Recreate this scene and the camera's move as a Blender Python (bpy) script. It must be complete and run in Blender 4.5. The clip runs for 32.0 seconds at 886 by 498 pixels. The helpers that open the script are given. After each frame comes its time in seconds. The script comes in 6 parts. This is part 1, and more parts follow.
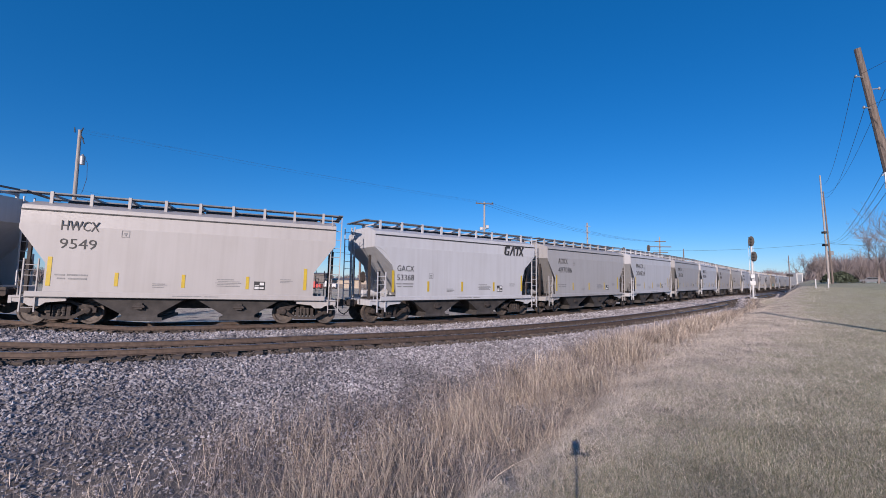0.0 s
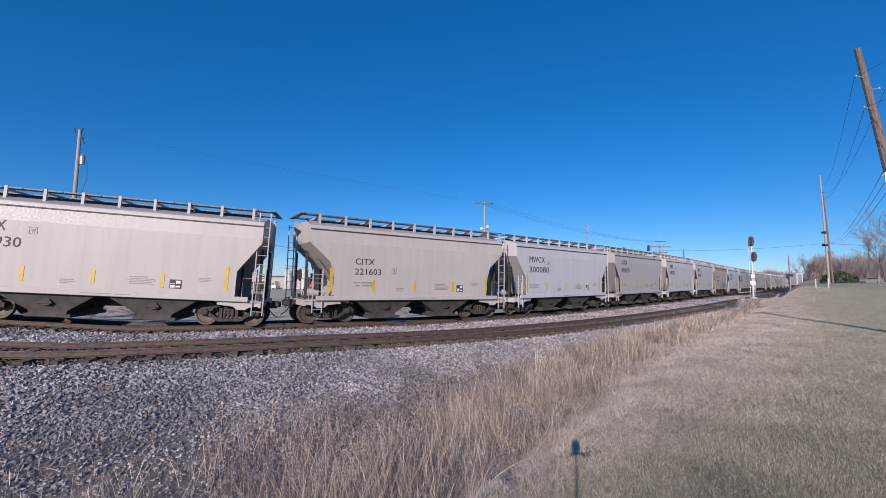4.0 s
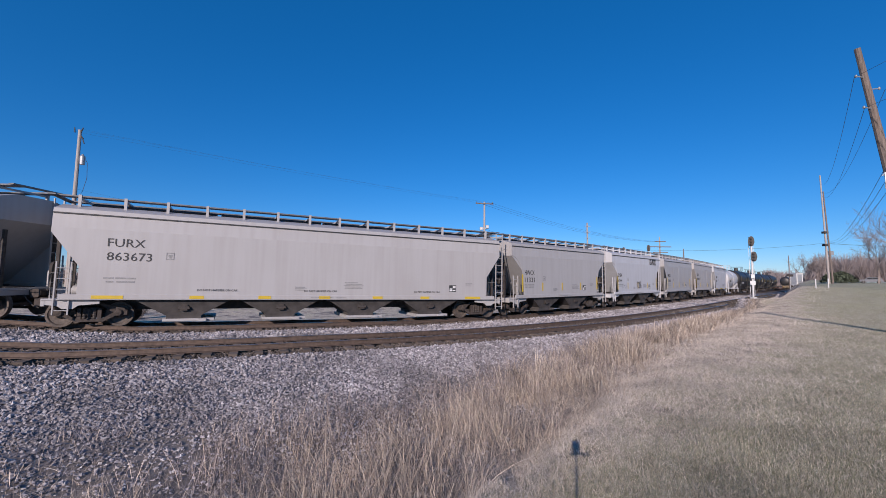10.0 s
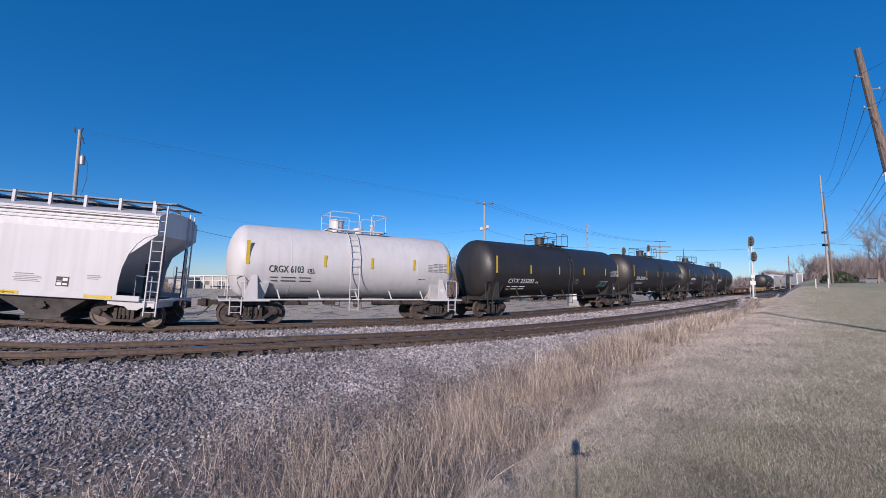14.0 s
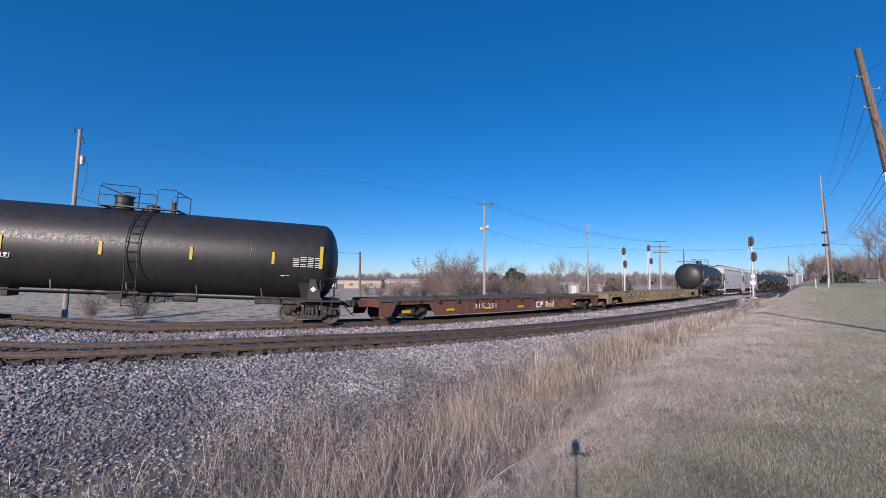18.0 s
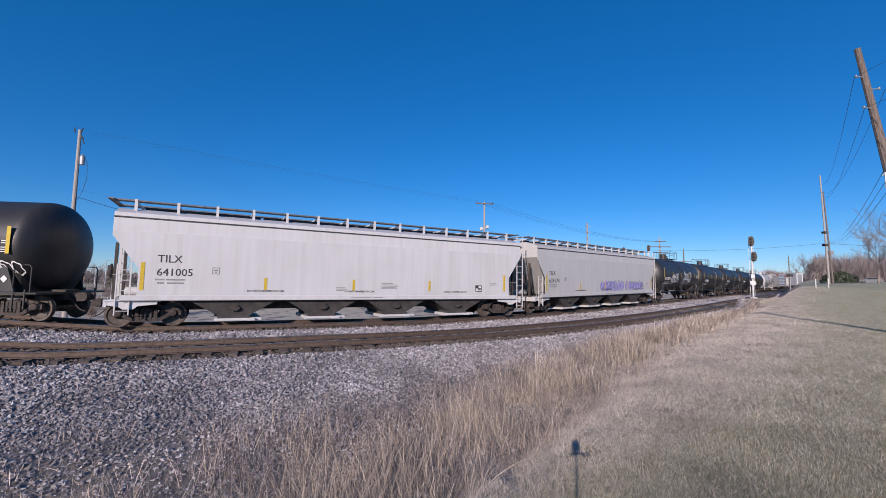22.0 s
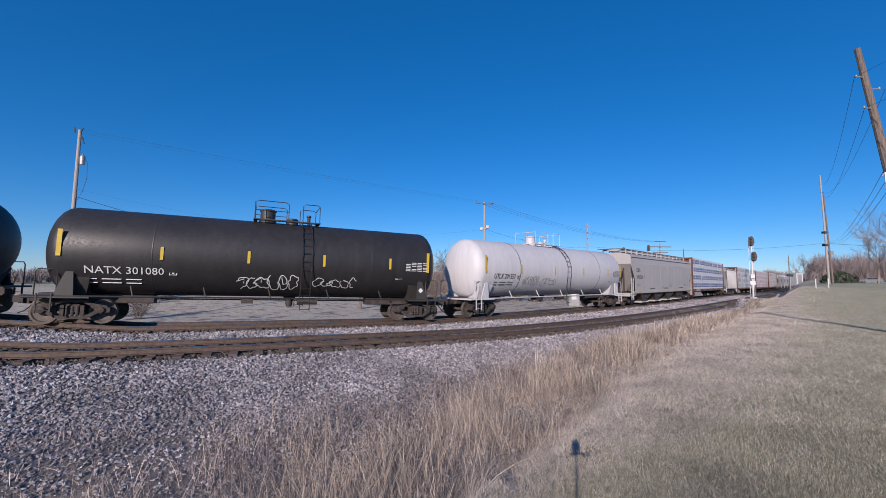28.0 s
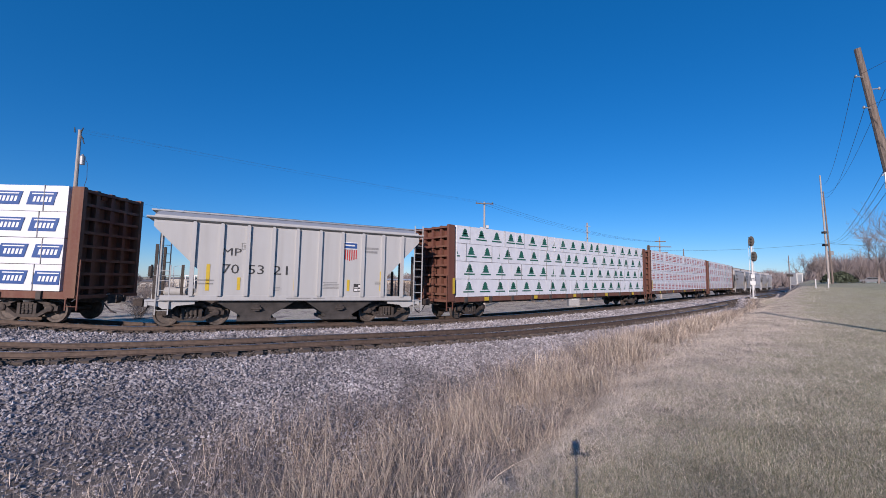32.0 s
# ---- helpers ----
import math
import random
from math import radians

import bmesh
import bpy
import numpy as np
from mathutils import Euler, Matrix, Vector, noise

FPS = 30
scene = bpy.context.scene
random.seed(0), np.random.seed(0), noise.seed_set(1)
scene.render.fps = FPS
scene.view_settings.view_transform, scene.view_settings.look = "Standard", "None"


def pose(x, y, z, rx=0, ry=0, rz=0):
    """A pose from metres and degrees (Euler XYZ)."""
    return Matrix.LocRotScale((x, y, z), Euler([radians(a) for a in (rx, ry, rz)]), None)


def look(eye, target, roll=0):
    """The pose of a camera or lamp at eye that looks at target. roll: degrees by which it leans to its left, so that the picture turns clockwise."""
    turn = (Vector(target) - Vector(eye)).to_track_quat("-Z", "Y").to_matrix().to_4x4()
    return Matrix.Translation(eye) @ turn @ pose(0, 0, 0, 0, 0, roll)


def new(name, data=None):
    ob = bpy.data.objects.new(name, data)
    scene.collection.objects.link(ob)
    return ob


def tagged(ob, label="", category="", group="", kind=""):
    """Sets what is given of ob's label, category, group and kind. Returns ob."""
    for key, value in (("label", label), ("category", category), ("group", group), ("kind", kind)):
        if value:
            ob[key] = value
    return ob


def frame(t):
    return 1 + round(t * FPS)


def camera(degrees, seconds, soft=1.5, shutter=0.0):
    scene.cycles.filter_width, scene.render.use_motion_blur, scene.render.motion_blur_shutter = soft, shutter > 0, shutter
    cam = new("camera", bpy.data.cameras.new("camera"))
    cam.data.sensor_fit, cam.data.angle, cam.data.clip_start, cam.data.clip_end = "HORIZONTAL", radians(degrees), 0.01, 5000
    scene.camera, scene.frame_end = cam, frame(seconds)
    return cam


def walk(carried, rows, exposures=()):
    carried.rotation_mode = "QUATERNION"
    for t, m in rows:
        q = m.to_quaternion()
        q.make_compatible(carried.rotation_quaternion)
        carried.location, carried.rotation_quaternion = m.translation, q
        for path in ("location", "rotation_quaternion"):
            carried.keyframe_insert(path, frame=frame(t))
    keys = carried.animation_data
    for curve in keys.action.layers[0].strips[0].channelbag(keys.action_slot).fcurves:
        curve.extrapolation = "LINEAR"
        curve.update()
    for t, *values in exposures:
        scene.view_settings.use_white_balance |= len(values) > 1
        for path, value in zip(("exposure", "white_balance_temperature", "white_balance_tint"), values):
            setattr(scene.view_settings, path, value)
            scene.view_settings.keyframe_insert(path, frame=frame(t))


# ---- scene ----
cam = camera(94.4, 32.0, 0.85)
EYE_POSE = pose(0, 0, 2.106, 94.14, 0, 0) @ pose(0, 0, 0, 0, 0, 0.49)
walk(cam, [(0.0, EYE_POSE), (32.0, EYE_POSE)], [(0.0, 0.0, 6500, 19), (32.0, 0.0, 6500, 19)])

# ---- world and sun ----
SUN_ELEV, SUN_AZ = radians(19.9), radians(197.4)   # azimuth clockwise from +y
world = bpy.data.worlds.new("sky")
scene.world = world
world.use_nodes = True
wn = world.node_tree
sky = wn.nodes.new("ShaderNodeTexSky")
sky.sky_type = "NISHITA"
sky.sun_disc = False
sky.sun_elevation, sky.sun_rotation = SUN_ELEV, SUN_AZ
sky.altitude = 1500
sky.air_density, sky.dust_density, sky.ozone_density = 1.0, 0.35, 6.0
wn.nodes["Background"].inputs["Strength"].default_value = 0.122
hs = wn.nodes.new("ShaderNodeHueSaturation")
hs.inputs["Saturation"].default_value = 1.21
hs.inputs["Hue"].default_value = 0.500
wn.links.new(sky.outputs[0], hs.inputs["Color"])
haze = wn.nodes.new("ShaderNodeMixRGB")
haze.inputs["Fac"].default_value = 0.22
haze.inputs["Color2"].default_value = (0.06, 1.72, 4.75, 1)
wn.links.new(hs.outputs[0], haze.inputs["Color1"])
wn.links.new(haze.outputs[0], wn.nodes["Background"].inputs[0])
sun_data = bpy.data.lights.new("sun", "SUN")
sun_data.energy, sun_data.angle, sun_data.color = 5.0, radians(0.45), (1.0, 0.89, 0.78)
sun = new("sun", sun_data)
sun.matrix_world = look((0, 0, 60), (0.3236 * 40, 1.0309 * 40, 60 - 0.3908 * 40))

# ---- the line of the railway ----
# s metres along the far track, o metres from it towards the camera
S = np.arange(-760.0, 900.0, 0.5)
PH = np.cumsum(np.interp(S, [-24.01, -24, -16, -10, -4, 2, 8, 18, 30, 70, 90], [0, .0304, .0321, .0297, .0201, .0126, .0074, .0045, .0023, -.0013, 0])) * 0.5
I0 = int(np.searchsorted(S, 0))
PH += 0.6180 - PH[I0]
PX = np.concatenate([[0], np.cumsum(np.cos((PH[1:] + PH[:-1]) / 2)) * 0.5])
PY = np.concatenate([[0], np.cumsum(np.sin((PH[1:] + PH[:-1]) / 2)) * 0.5])
PX -= PX[I0]
PY += 23.350 - PY[I0]
SPACING, SPEED = 5.778, 19.259


def rise(s):
    return np.interp(s, [-26, -20, -14, -8, -2, 5, 15, 40, 120], [.72, .60, .13, .075, -.05, -.09, -.09, -.084, -.568])


def place(s, o=0.0, z=0.0):
    h = np.interp(s, S, PH)
    return np.interp(s, S, PX) + o * np.sin(h), np.interp(s, S, PY) - o * np.cos(h), rise(s) + z, h


def track_pose(s, o=0.0, z=0.0):
    x, y, zz, h = place(s, o, z)
    return pose(float(x), float(y), float(zz), 0, 0, math.degrees(float(h)))


def along(x, y):
    """s and o of points of the plan."""
    x, y = np.atleast_1d(x).astype(float), np.atleast_1d(y).astype(float)
    ss, oo = np.zeros_like(x), np.zeros_like(x)
    cs = slice(0, len(S), 3)
    ax, ay, ah, a_s = PX[cs], PY[cs], PH[cs], S[cs]
    for k in range(0, len(x), 4000):
        q = slice(k, k + 4000)
        i = ((x[q, None] - ax) ** 2 + (y[q, None] - ay) ** 2).argmin(1)
        ss[q] = a_s[i] + (x[q] - ax[i]) * np.cos(ah[i]) + (y[q] - ay[i]) * np.sin(ah[i])
        oo[q] = (x[q] - ax[i]) * np.sin(ah[i]) - (y[q] - ay[i]) * np.cos(ah[i])
    return ss, oo


def smooth(v):
    v = np.clip(v, 0, 1)
    return v * v * (3 - 2 * v)


# where, along the line, the weeds begin and end and the mown lawn begins: o at s
EDGE_S = [-12, -9.5, -8, -6, -3.5, 1, 4, 12, 19, 40]
WEEDS_FROM = [11.2, 11.4, 11.3, 10.7, 9.75, 8.8, 8.5, 8.0, 7.7, 7.6]
WEEDS_TO = [17.0, 16.5, 16.0, 14.6, 12.9, 10.9, 10.3, 9.2, 8.6, 8.3]
LAWN_FROM = [19.0, 17.6, 17.0, 16.2, 15.4, 14.3, 13.7, 12.5, 11.7, 10.5]


def edges(s):
    return np.interp(s, EDGE_S, WEEDS_FROM), np.interp(s, EDGE_S, WEEDS_TO), np.interp(s, EDGE_S, LAWN_FROM)


def bank(s, o):
    """o on a standard section of the bank: 11.8 where the weeds begin, 14.3 where they end, 17.6 where the lawn begins."""
    a, b, c = edges(s)
    return np.where(o < 7.4, o, np.where(o < a, 7.4 + (o - 7.4) / (a - 7.4) * 4.4, np.where(o < b, 11.8 + (o - a) / (b - a) * 2.5, np.where(o < c, 14.3 + (o - b) / (c - b) * 3.3, 17.6 + o - c))))


def unbank(s, q):
    a, b, c = edges(s)
    return np.where(q < 7.4, q, np.where(q < 11.8, 7.4 + (q - 7.4) / 4.4 * (a - 7.4), np.where(q < 14.3, a + (q - 11.8) / 2.5 * (b - a), np.where(q < 17.6, b + (q - 14.3) / 3.3 * (c - b), c + q - 17.6))))


def ground_z(x, y):
    x, y = np.atleast_1d(x).astype(float), np.atleast_1d(y).astype(float)
    s, o = along(x, y)
    b = bank(s, o)
    soft_k = (4.4 / np.maximum(edges(s)[0] - 7.4, .5)) ** .5
    dip = np.interp(b, [7.4, 11.8, 12.8, 16.2], [0, -.58, -.58, .12])
    z = np.where(o > 7.4, -.27 + np.where(dip < 0, dip / soft_k, dip), 0) + np.where(o > 7.4, 0, 1) * np.interp(o, [-170, -105, -64, -46, -26, -11.5, -9, -4.6, -2.5, 7.4],
                  [-2.3, -2.2, -.2, -.8, -1.7, -1.8, -1.8, -1.5, -.27, -.27])
    z = z + rise(s) * np.clip((14.5 - o) / 6, 0, 1) * np.clip((o + 11) / 8, 0, 1)
    z = z + (1.62 * smooth((y - 26) / 22) + .45 * smooth((y - 44) / 16)) * smooth((o - 8.5) / 3) * smooth((x - 8) / 14)
    z = z + .95 * np.exp(-((x - 29.4) ** 2 + (y - 39.0) ** 2) / 3.0) + 1.15 * np.exp(-((x - 61.3) ** 2 + (y - 71.6) ** 2) / 12.0)
    return z


def gz(x, y):
    return float(ground_z(x, y)[0])


# ---- mesh building ----
class Shape:
    def __init__(self):
        self.v, self.f = [], []

    def add(self, verts, faces):
        n = len(self.v)
        self.v += [tuple(p) for p in verts]
        self.f += [tuple(i + n for i in fc) for fc in faces]
        return self

    def box(self, x0, x1, y0, y1, z0, z1, c=0.0):
        """c: chamfer of the long edges along x."""
        if c:
            ring = [(y0 + c, z0), (y1 - c, z0), (y1, z0 + c), (y1, z1 - c), (y1 - c, z1), (y0 + c, z1), (y0, z1 - c), (y0, z0 + c)]
        else:
            ring = [(y0, z0), (y1, z0), (y1, z1), (y0, z1)]
        n = len(ring)
        return self.add([(x0, *p) for p in ring] + [(x1, *p) for p in ring],
                        [tuple(range(n))[::-1], tuple(range(n, 2 * n))] + [(i, (i + 1) % n, n + (i + 1) % n, n + i) for i in range(n)])

    def prism(self, poly, y0, y1):
        """poly in x, z."""
        n = len(poly)
        return self.add([(x, y0, z) for x, z in poly] + [(x, y1, z) for x, z in poly],
                        [tuple(range(n)), tuple(range(n, 2 * n))[::-1]] + [(i, n + i, n + (i + 1) % n, (i + 1) % n) for i in range(n)])

    def tube(self, pts, r, seg=6, r2=None):
        pts = [Vector(p) for p in pts]
        verts, faces = [], []
        for k, p in enumerate(pts):
            d = (pts[min(k + 1, len(pts) - 1)] - pts[max(k - 1, 0)]).normalized()
            u = d.cross(Vector((0, 0, 1)) if abs(d.z) < .9 else Vector((1, 0, 0))).normalized()
            w = d.cross(u)
            rr = r if r2 is None else r + (r2 - r) * k / (len(pts) - 1)
            verts += [p + rr * (math.cos(a) * u + math.sin(a) * w) for a in (2 * math.pi * i / seg for i in range(seg))]
            if k:
                b = (k - 1) * seg
                faces += [(b + i, b + (i + 1) % seg, b + seg + (i + 1) % seg, b + seg + i) for i in range(seg)]
        n = len(verts)
        faces += [tuple(range(seg))[::-1], tuple(range(n - seg, n))]
        return self.add(verts, faces)

    def spin(self, prof, axis="x", seg=24, at=(0, 0, 0)):
        """prof: (along, radius) pairs, turned about the axis."""
        verts, faces = [], []
        for a, r in prof:
            for i in range(seg):
                c, q = r * math.cos(2 * math.pi * i / seg), r * math.sin(2 * math.pi * i / seg)
                p = {"x": (a, c, q), "y": (c, a, q), "z": (c, q, a)}[axis]
                verts.append((p[0] + at[0], p[1] + at[1], p[2] + at[2]))
        for k in range(len(prof) - 1):
            b = k * seg
            faces += [(b + i, b + (i + 1) % seg, b + seg + (i + 1) % seg, b + seg + i) for i in range(seg)]
        n = len(verts)
        faces += [tuple(range(seg))[::-1], tuple(range(n - seg, n))]
        return self.add(verts, faces)

    def ring(self, x0, x1, z0, z1, w, y0, y1):
        """A rectangular frame in one piece."""
        v = []
        for y in (y0, y1):
            v += [(x0, y, z0), (x1, y, z0), (x1, y, z1), (x0, y, z1), (x0 + w, y, z0 + w), (x1 - w, y, z0 + w), (x1 - w, y, z1 - w), (x0 + w, y, z1 - w)]
        f = []
        for i in range(4):
            j = (i + 1) % 4
            f += [(i, j, 4 + j, 4 + i), (8 + i, 12 + i, 12 + j, 8 + j), (i, 8 + i, 8 + j, j), (4 + i, 4 + j, 12 + j, 12 + i)]
        return self.add(v, f)

    def mesh(self, name, mat, sharp=35):
        me = bpy.data.meshes.new(name)
        me.from_pydata(self.v, [], self.f)
        bm = bmesh.new()
        bm.from_mesh(me)
        bmesh.ops.recalc_face_normals(bm, faces=bm.faces)
        bm.to_mesh(me)
        bm.free()
        if sharp:
            me.shade_smooth()
            me.set_sharp_from_angle(angle=radians(sharp))
        if mat:
            me.materials.append(mat)
        return me


CACHE = {}


def shared(key, build, mat, sharp=35):
    """One mesh for all pieces of a kind."""
    if key not in CACHE:
        CACHE[key] = build(Shape()).mesh(key if isinstance(key, str) else str(key[0]), mat, sharp)
    return CACHE[key]


def part(name, me, parent=None, m=None, colour=None, label=""):
    ob = new(name, me)
    ob.parent = parent
    if m is not None:
        ob.matrix_basis = m
    if colour:
        ob.color = (*colour, 1)
    if label:
        ob["label"] = label
    return ob


def thing(name, me, m, label, category, group="", kind="", colour=None):
    return tagged(part(name, me, None, m, colour), label, category, group, kind)


def bulk(name, verts, faces, mat, smooth_shade=False):
    """A mesh from numpy arrays (n, 3) and (m, 3 or 4)."""
    me = bpy.data.meshes.new(name)
    k = faces.shape[1]
    me.vertices.add(len(verts))
    me.vertices.foreach_set("co", verts.astype(np.float32).ravel())
    me.loops.add(faces.size)
    me.loops.foreach_set("vertex_index", faces.astype(np.int32).ravel())
    me.polygons.add(len(faces))
    me.polygons.foreach_set("loop_start", np.arange(0, faces.size, k, dtype=np.int32))
    me.polygons.foreach_set("use_smooth", np.full(len(faces), smooth_shade))
    me.update(calc_edges=True)
    me.validate()
    me.materials.append(mat)
    return me


def me_verts(me):
    v = np.zeros(len(me.vertices) * 3)
    me.vertices.foreach_get("co", v)
    return v.reshape(-1, 3)


# ---- materials ----
class Nodes:
    def __init__(self, name, rough=0.6, metal=0.0):
        self.mat = bpy.data.materials.new(name)
        self.mat.use_nodes = True
        self.t = self.mat.node_tree
        self.b = self.t.nodes["Principled BSDF"]
        self.b.inputs["Roughness"].default_value = rough
        self.b.inputs["Metallic"].default_value = metal

    def n(self, kind, **inputs):
        nd = self.t.nodes.new("ShaderNode" + kind)
        for k, v in inputs.items():
            nd.inputs[k.replace("_", " ")].default_value = v
        return nd

    def link(self, a, b):
        self.t.links.new(a, b)

    def coords(self, scale=(1, 1, 1), kind="Object"):
        tc = self.n("TexCoord")
        mp = self.n("Mapping")
        mp.inputs["Scale"].default_value = scale
        self.link(tc.outputs[kind], mp.inputs[0])
        return mp.outputs[0]

    def noise(self, vec, scale, detail=4.0, rough=0.55):
        nd = self.n("TexNoise", Scale=scale, Detail=detail, Roughness=rough)
        self.link(vec, nd.inputs["Vector"])
        return nd.outputs[0]

    def ramp(self, fac, stops):
        nd = self.n("ValToRGB")
        cr = nd.color_ramp
        while len(cr.elements) < len(stops):
            cr.elements.new(0.5)
        for e, (p, c) in zip(cr.elements, stops):
            e.position, e.color = p, (*c, 1) if isinstance(c, tuple) else (c, c, c, 1)
        self.link(fac, nd.inputs[0])
        return nd.outputs[0]

    def mix(self, fac, a, b, how="MIX"):
        nd = self.n("MixRGB")
        nd.blend_type = how
        for i, q in enumerate((fac, a, b)):
            if isinstance(q, (int, float)):
                nd.inputs[i].default_value = q if i == 0 else (q, q, q, 1)
            elif isinstance(q, tuple):
                nd.inputs[i].default_value = (*q, 1)
            else:
                self.link(q, nd.inputs[i])
        return nd.outputs[0]

    def base(self, c):
        if isinstance(c, tuple):
            self.b.inputs["Base Color"].default_value = (*c, 1)
        else:
            self.link(c, self.b.inputs["Base Color"])

    def bump(self, h, strength=0.3, dist=0.02):
        nd = self.n("Bump", Strength=strength, Distance=dist)
        self.link(h, nd.inputs["Height"])
        self.link(nd.outputs[0], self.b.inputs["Normal"])


def m_paint(name, rough, grime, tint=None, dirt=(.16, .13, .10)):
    """Weathered car paint; its colour is the object's own."""
    k = Nodes(name, rough)
    oi = k.n("ObjectInfo")
    base = oi.outputs["Color"] if tint is None else tint
    v = k.coords()
    off = k.n("VectorMath")
    off.operation = "ADD"
    k.link(v, off.inputs[0])
    k.link(oi.outputs["Random"], off.inputs[1])
    sc = k.n("VectorMath")
    sc.operation = "MULTIPLY"
    sc.inputs[1].default_value = (2.6, 2.6, .12)
    k.link(off.outputs[0], sc.inputs[0])
    streak = k.ramp(k.noise(sc.outputs[0], 1.6, 5), [(.42, 0.0), (.75, 1.0)])
    blotch = k.ramp(k.noise(off.outputs[0], .45, 5), [(.38, 0.0), (.72, 1.0)])
    c = k.mix(k.mix(1, streak, grime, "MULTIPLY"), base, dirt)
    c = k.mix(k.mix(1, blotch, grime * .7, "MULTIPLY"), c, dirt)
    k.base(c)
    fine = k.noise(off.outputs[0], 14, 4)
    k.bump(fine, .08, .01)
    rr = k.ramp(fine, [(.3, rough - .08), (.7, rough + .12)])
    k.link(rr, k.b.inputs["Roughness"])
    return k.mat


def m_plain(name, c1, c2, scale=6.0, rough=.6, metal=0.0, bump=.2, dist=.01, vec=(1, 1, 1), rand=0.0):
    k = Nodes(name, rough, metal)
    v = k.coords(vec)
    fac = k.ramp(k.noise(v, scale, 6, .6), [(.3, 0.0), (.7, 1.0)])
    c = k.mix(fac, c1, c2)
    if rand:
        oi = k.n("ObjectInfo")
        c = k.mix(1, c, k.ramp(oi.outputs["Random"], [(0, 1 - rand), (1, 1 + rand)]), "MULTIPLY")
    k.base(c)
    if bump:
        k.bump(k.noise(v, scale * 4, 5), bump, dist)
    return k.mat


def m_island(name, stops, rough=.8, coarse=None):
    """Scattered pieces, each with a shade of its own."""
    k = Nodes(name, rough)
    g = k.n("NewGeometry")
    c = k.ramp(g.outputs["Random Per Island"], stops)
    if coarse:
        v = k.coords()
        c = k.mix(1, c, k.ramp(k.noise(v, coarse, 3), [(.3, .62), (.7, 1.25)]), "MULTIPLY")
    k.base(c)
    return k.mat


PAINT = m_paint("weathered_paint", .5, .15)
BLACK = m_paint("tank_black", .45, .3, (.020, .0195, .021), (.055, .05, .048))
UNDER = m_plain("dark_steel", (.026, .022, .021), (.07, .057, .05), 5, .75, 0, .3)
TRUCK = m_plain("truck_steel", (.022, .018, .017), (.075, .058, .05), 7, .8, 0, .35)
WHEEL = m_plain("wheel_steel", (.06, .05, .045), (.15, .12, .10), 9, .6, .3, .15)
# bay steel darkened in colour to carry the shade under the side sill
SHADED_BAY = m_plain("shaded_bay_steel", (.032, .029, .028), (.075, .067, .064), 3, .75, 0, .25)
WEED_DARK = m_island("grey_weeds", [(0, (.085, .07, .067)), (.5, (.23, .19, .178)), (1, (.46, .39, .355))], .9, 1.1)
# twig colour paled and greyed to paint in the haze of distance
TWIG = m_island("hazed_far_twigs", [(0, (.14, .115, .115)), (1, (.34, .29, .285))], .95)
GALV = m_plain("galvanised", (.30, .31, .32), (.45, .46, .47), 9, .5, .6, .1)
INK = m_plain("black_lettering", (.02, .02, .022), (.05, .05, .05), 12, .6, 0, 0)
WHITE_INK = m_plain("white_lettering", (.75, .75, .74), (.55, .55, .54), 12, .6, 0, 0)
GREY_INK = m_plain("grey_lettering", (.18, .18, .18), (.30, .30, .30), 12, .6, 0, 0)
YELLOW = m_plain("yellow_reflector", (.62, .43, .02), (.46, .33, .05), 6, .4, 0, 0)
RED_INK = m_plain("red_marking", (.5, .03, .03), (.4, .05, .04), 6, .5, 0, 0)
BLUE_INK = m_plain("blue_marking", (.015, .06, .22), (.02, .08, .26), 6, .5, 0, 0)
GREEN_INK = m_plain("green_marking", (.01, .10, .07), (.02, .13, .09), 6, .5, 0, 0)
BROWN = m_paint("brown_paint", .75, .9, (.125, .042, .030), (.16, .085, .055))
FLATYELLOW = m_paint("yellow_paint", .65, 1.0, (.44, .315, .16), (.12, .08, .055))
DECK = m_plain("deck_planks", (.05, .045, .04), (.13, .11, .09), 5, .85, 0, .4)
RAILRUST = m_plain("rail_rust", (.065, .046, .037), (.13, .092, .072), 8, .75, .2, .2)
RAILTOP = m_plain("rail_head", (.42, .40, .38), (.6, .58, .56), 3, .25, 1, .02, .01, (.2, 6, 6))
TIE = m_plain("tie_wood", (.065, .05, .042), (.16, .125, .10), 4, .9, 0, .6, .02, (.5, 6, 6), .25)
STONE = m_island("ballast_stone", [(0, (.15, .138, .142)), (.35, (.245, .226, .235)), (.7, (.35, .326, .336)), (.96, (.45, .425, .43)), (1, (.58, .56, .56))], .9, .5)
BED_STONE = m_island("fouled_stone", [(0, (.045, .036, .03)), (.5, (.095, .077, .064)), (1, (.19, .16, .14))], .95, .5)
WEED = m_island("dry_weeds", [(0, (.11, .082, .068)), (.3, (.31, .245, .20)), (.65, (.53, .435, .35)), (.88, (.70, .595, .485)), (1, (.82, .71, .59))], .85, 1.1)
LAWN = m_island("grass_blades", [(0, (.10, .095, .065)), (.3, (.27, .245, .19)), (.60, (.46, .415, .34)), (.68, (.64, .58, .49)), (.73, (.21, .215, .135)), (1, (.08, .10, .05))], .8, .8)
THATCH = m_island("dead_grass", [(0, (.36, .305, .255)), (.5, (.60, .515, .435)), (1, (.80, .71, .61))], .85, .6)
PALE_POLE = m_plain("grey_pole_wood", (.27, .24, .22), (.42, .385, .36), 3, .85, 0, .4, .01, (6, 6, .3))
POLE = m_plain("pole_wood", (.10, .078, .065), (.22, .175, .15), 3, .85, 0, .4, .01, (6, 6, .3))
WIRE = m_plain("wire", (.03, .03, .03), (.06, .06, .06), 3, .6, 0, 0)
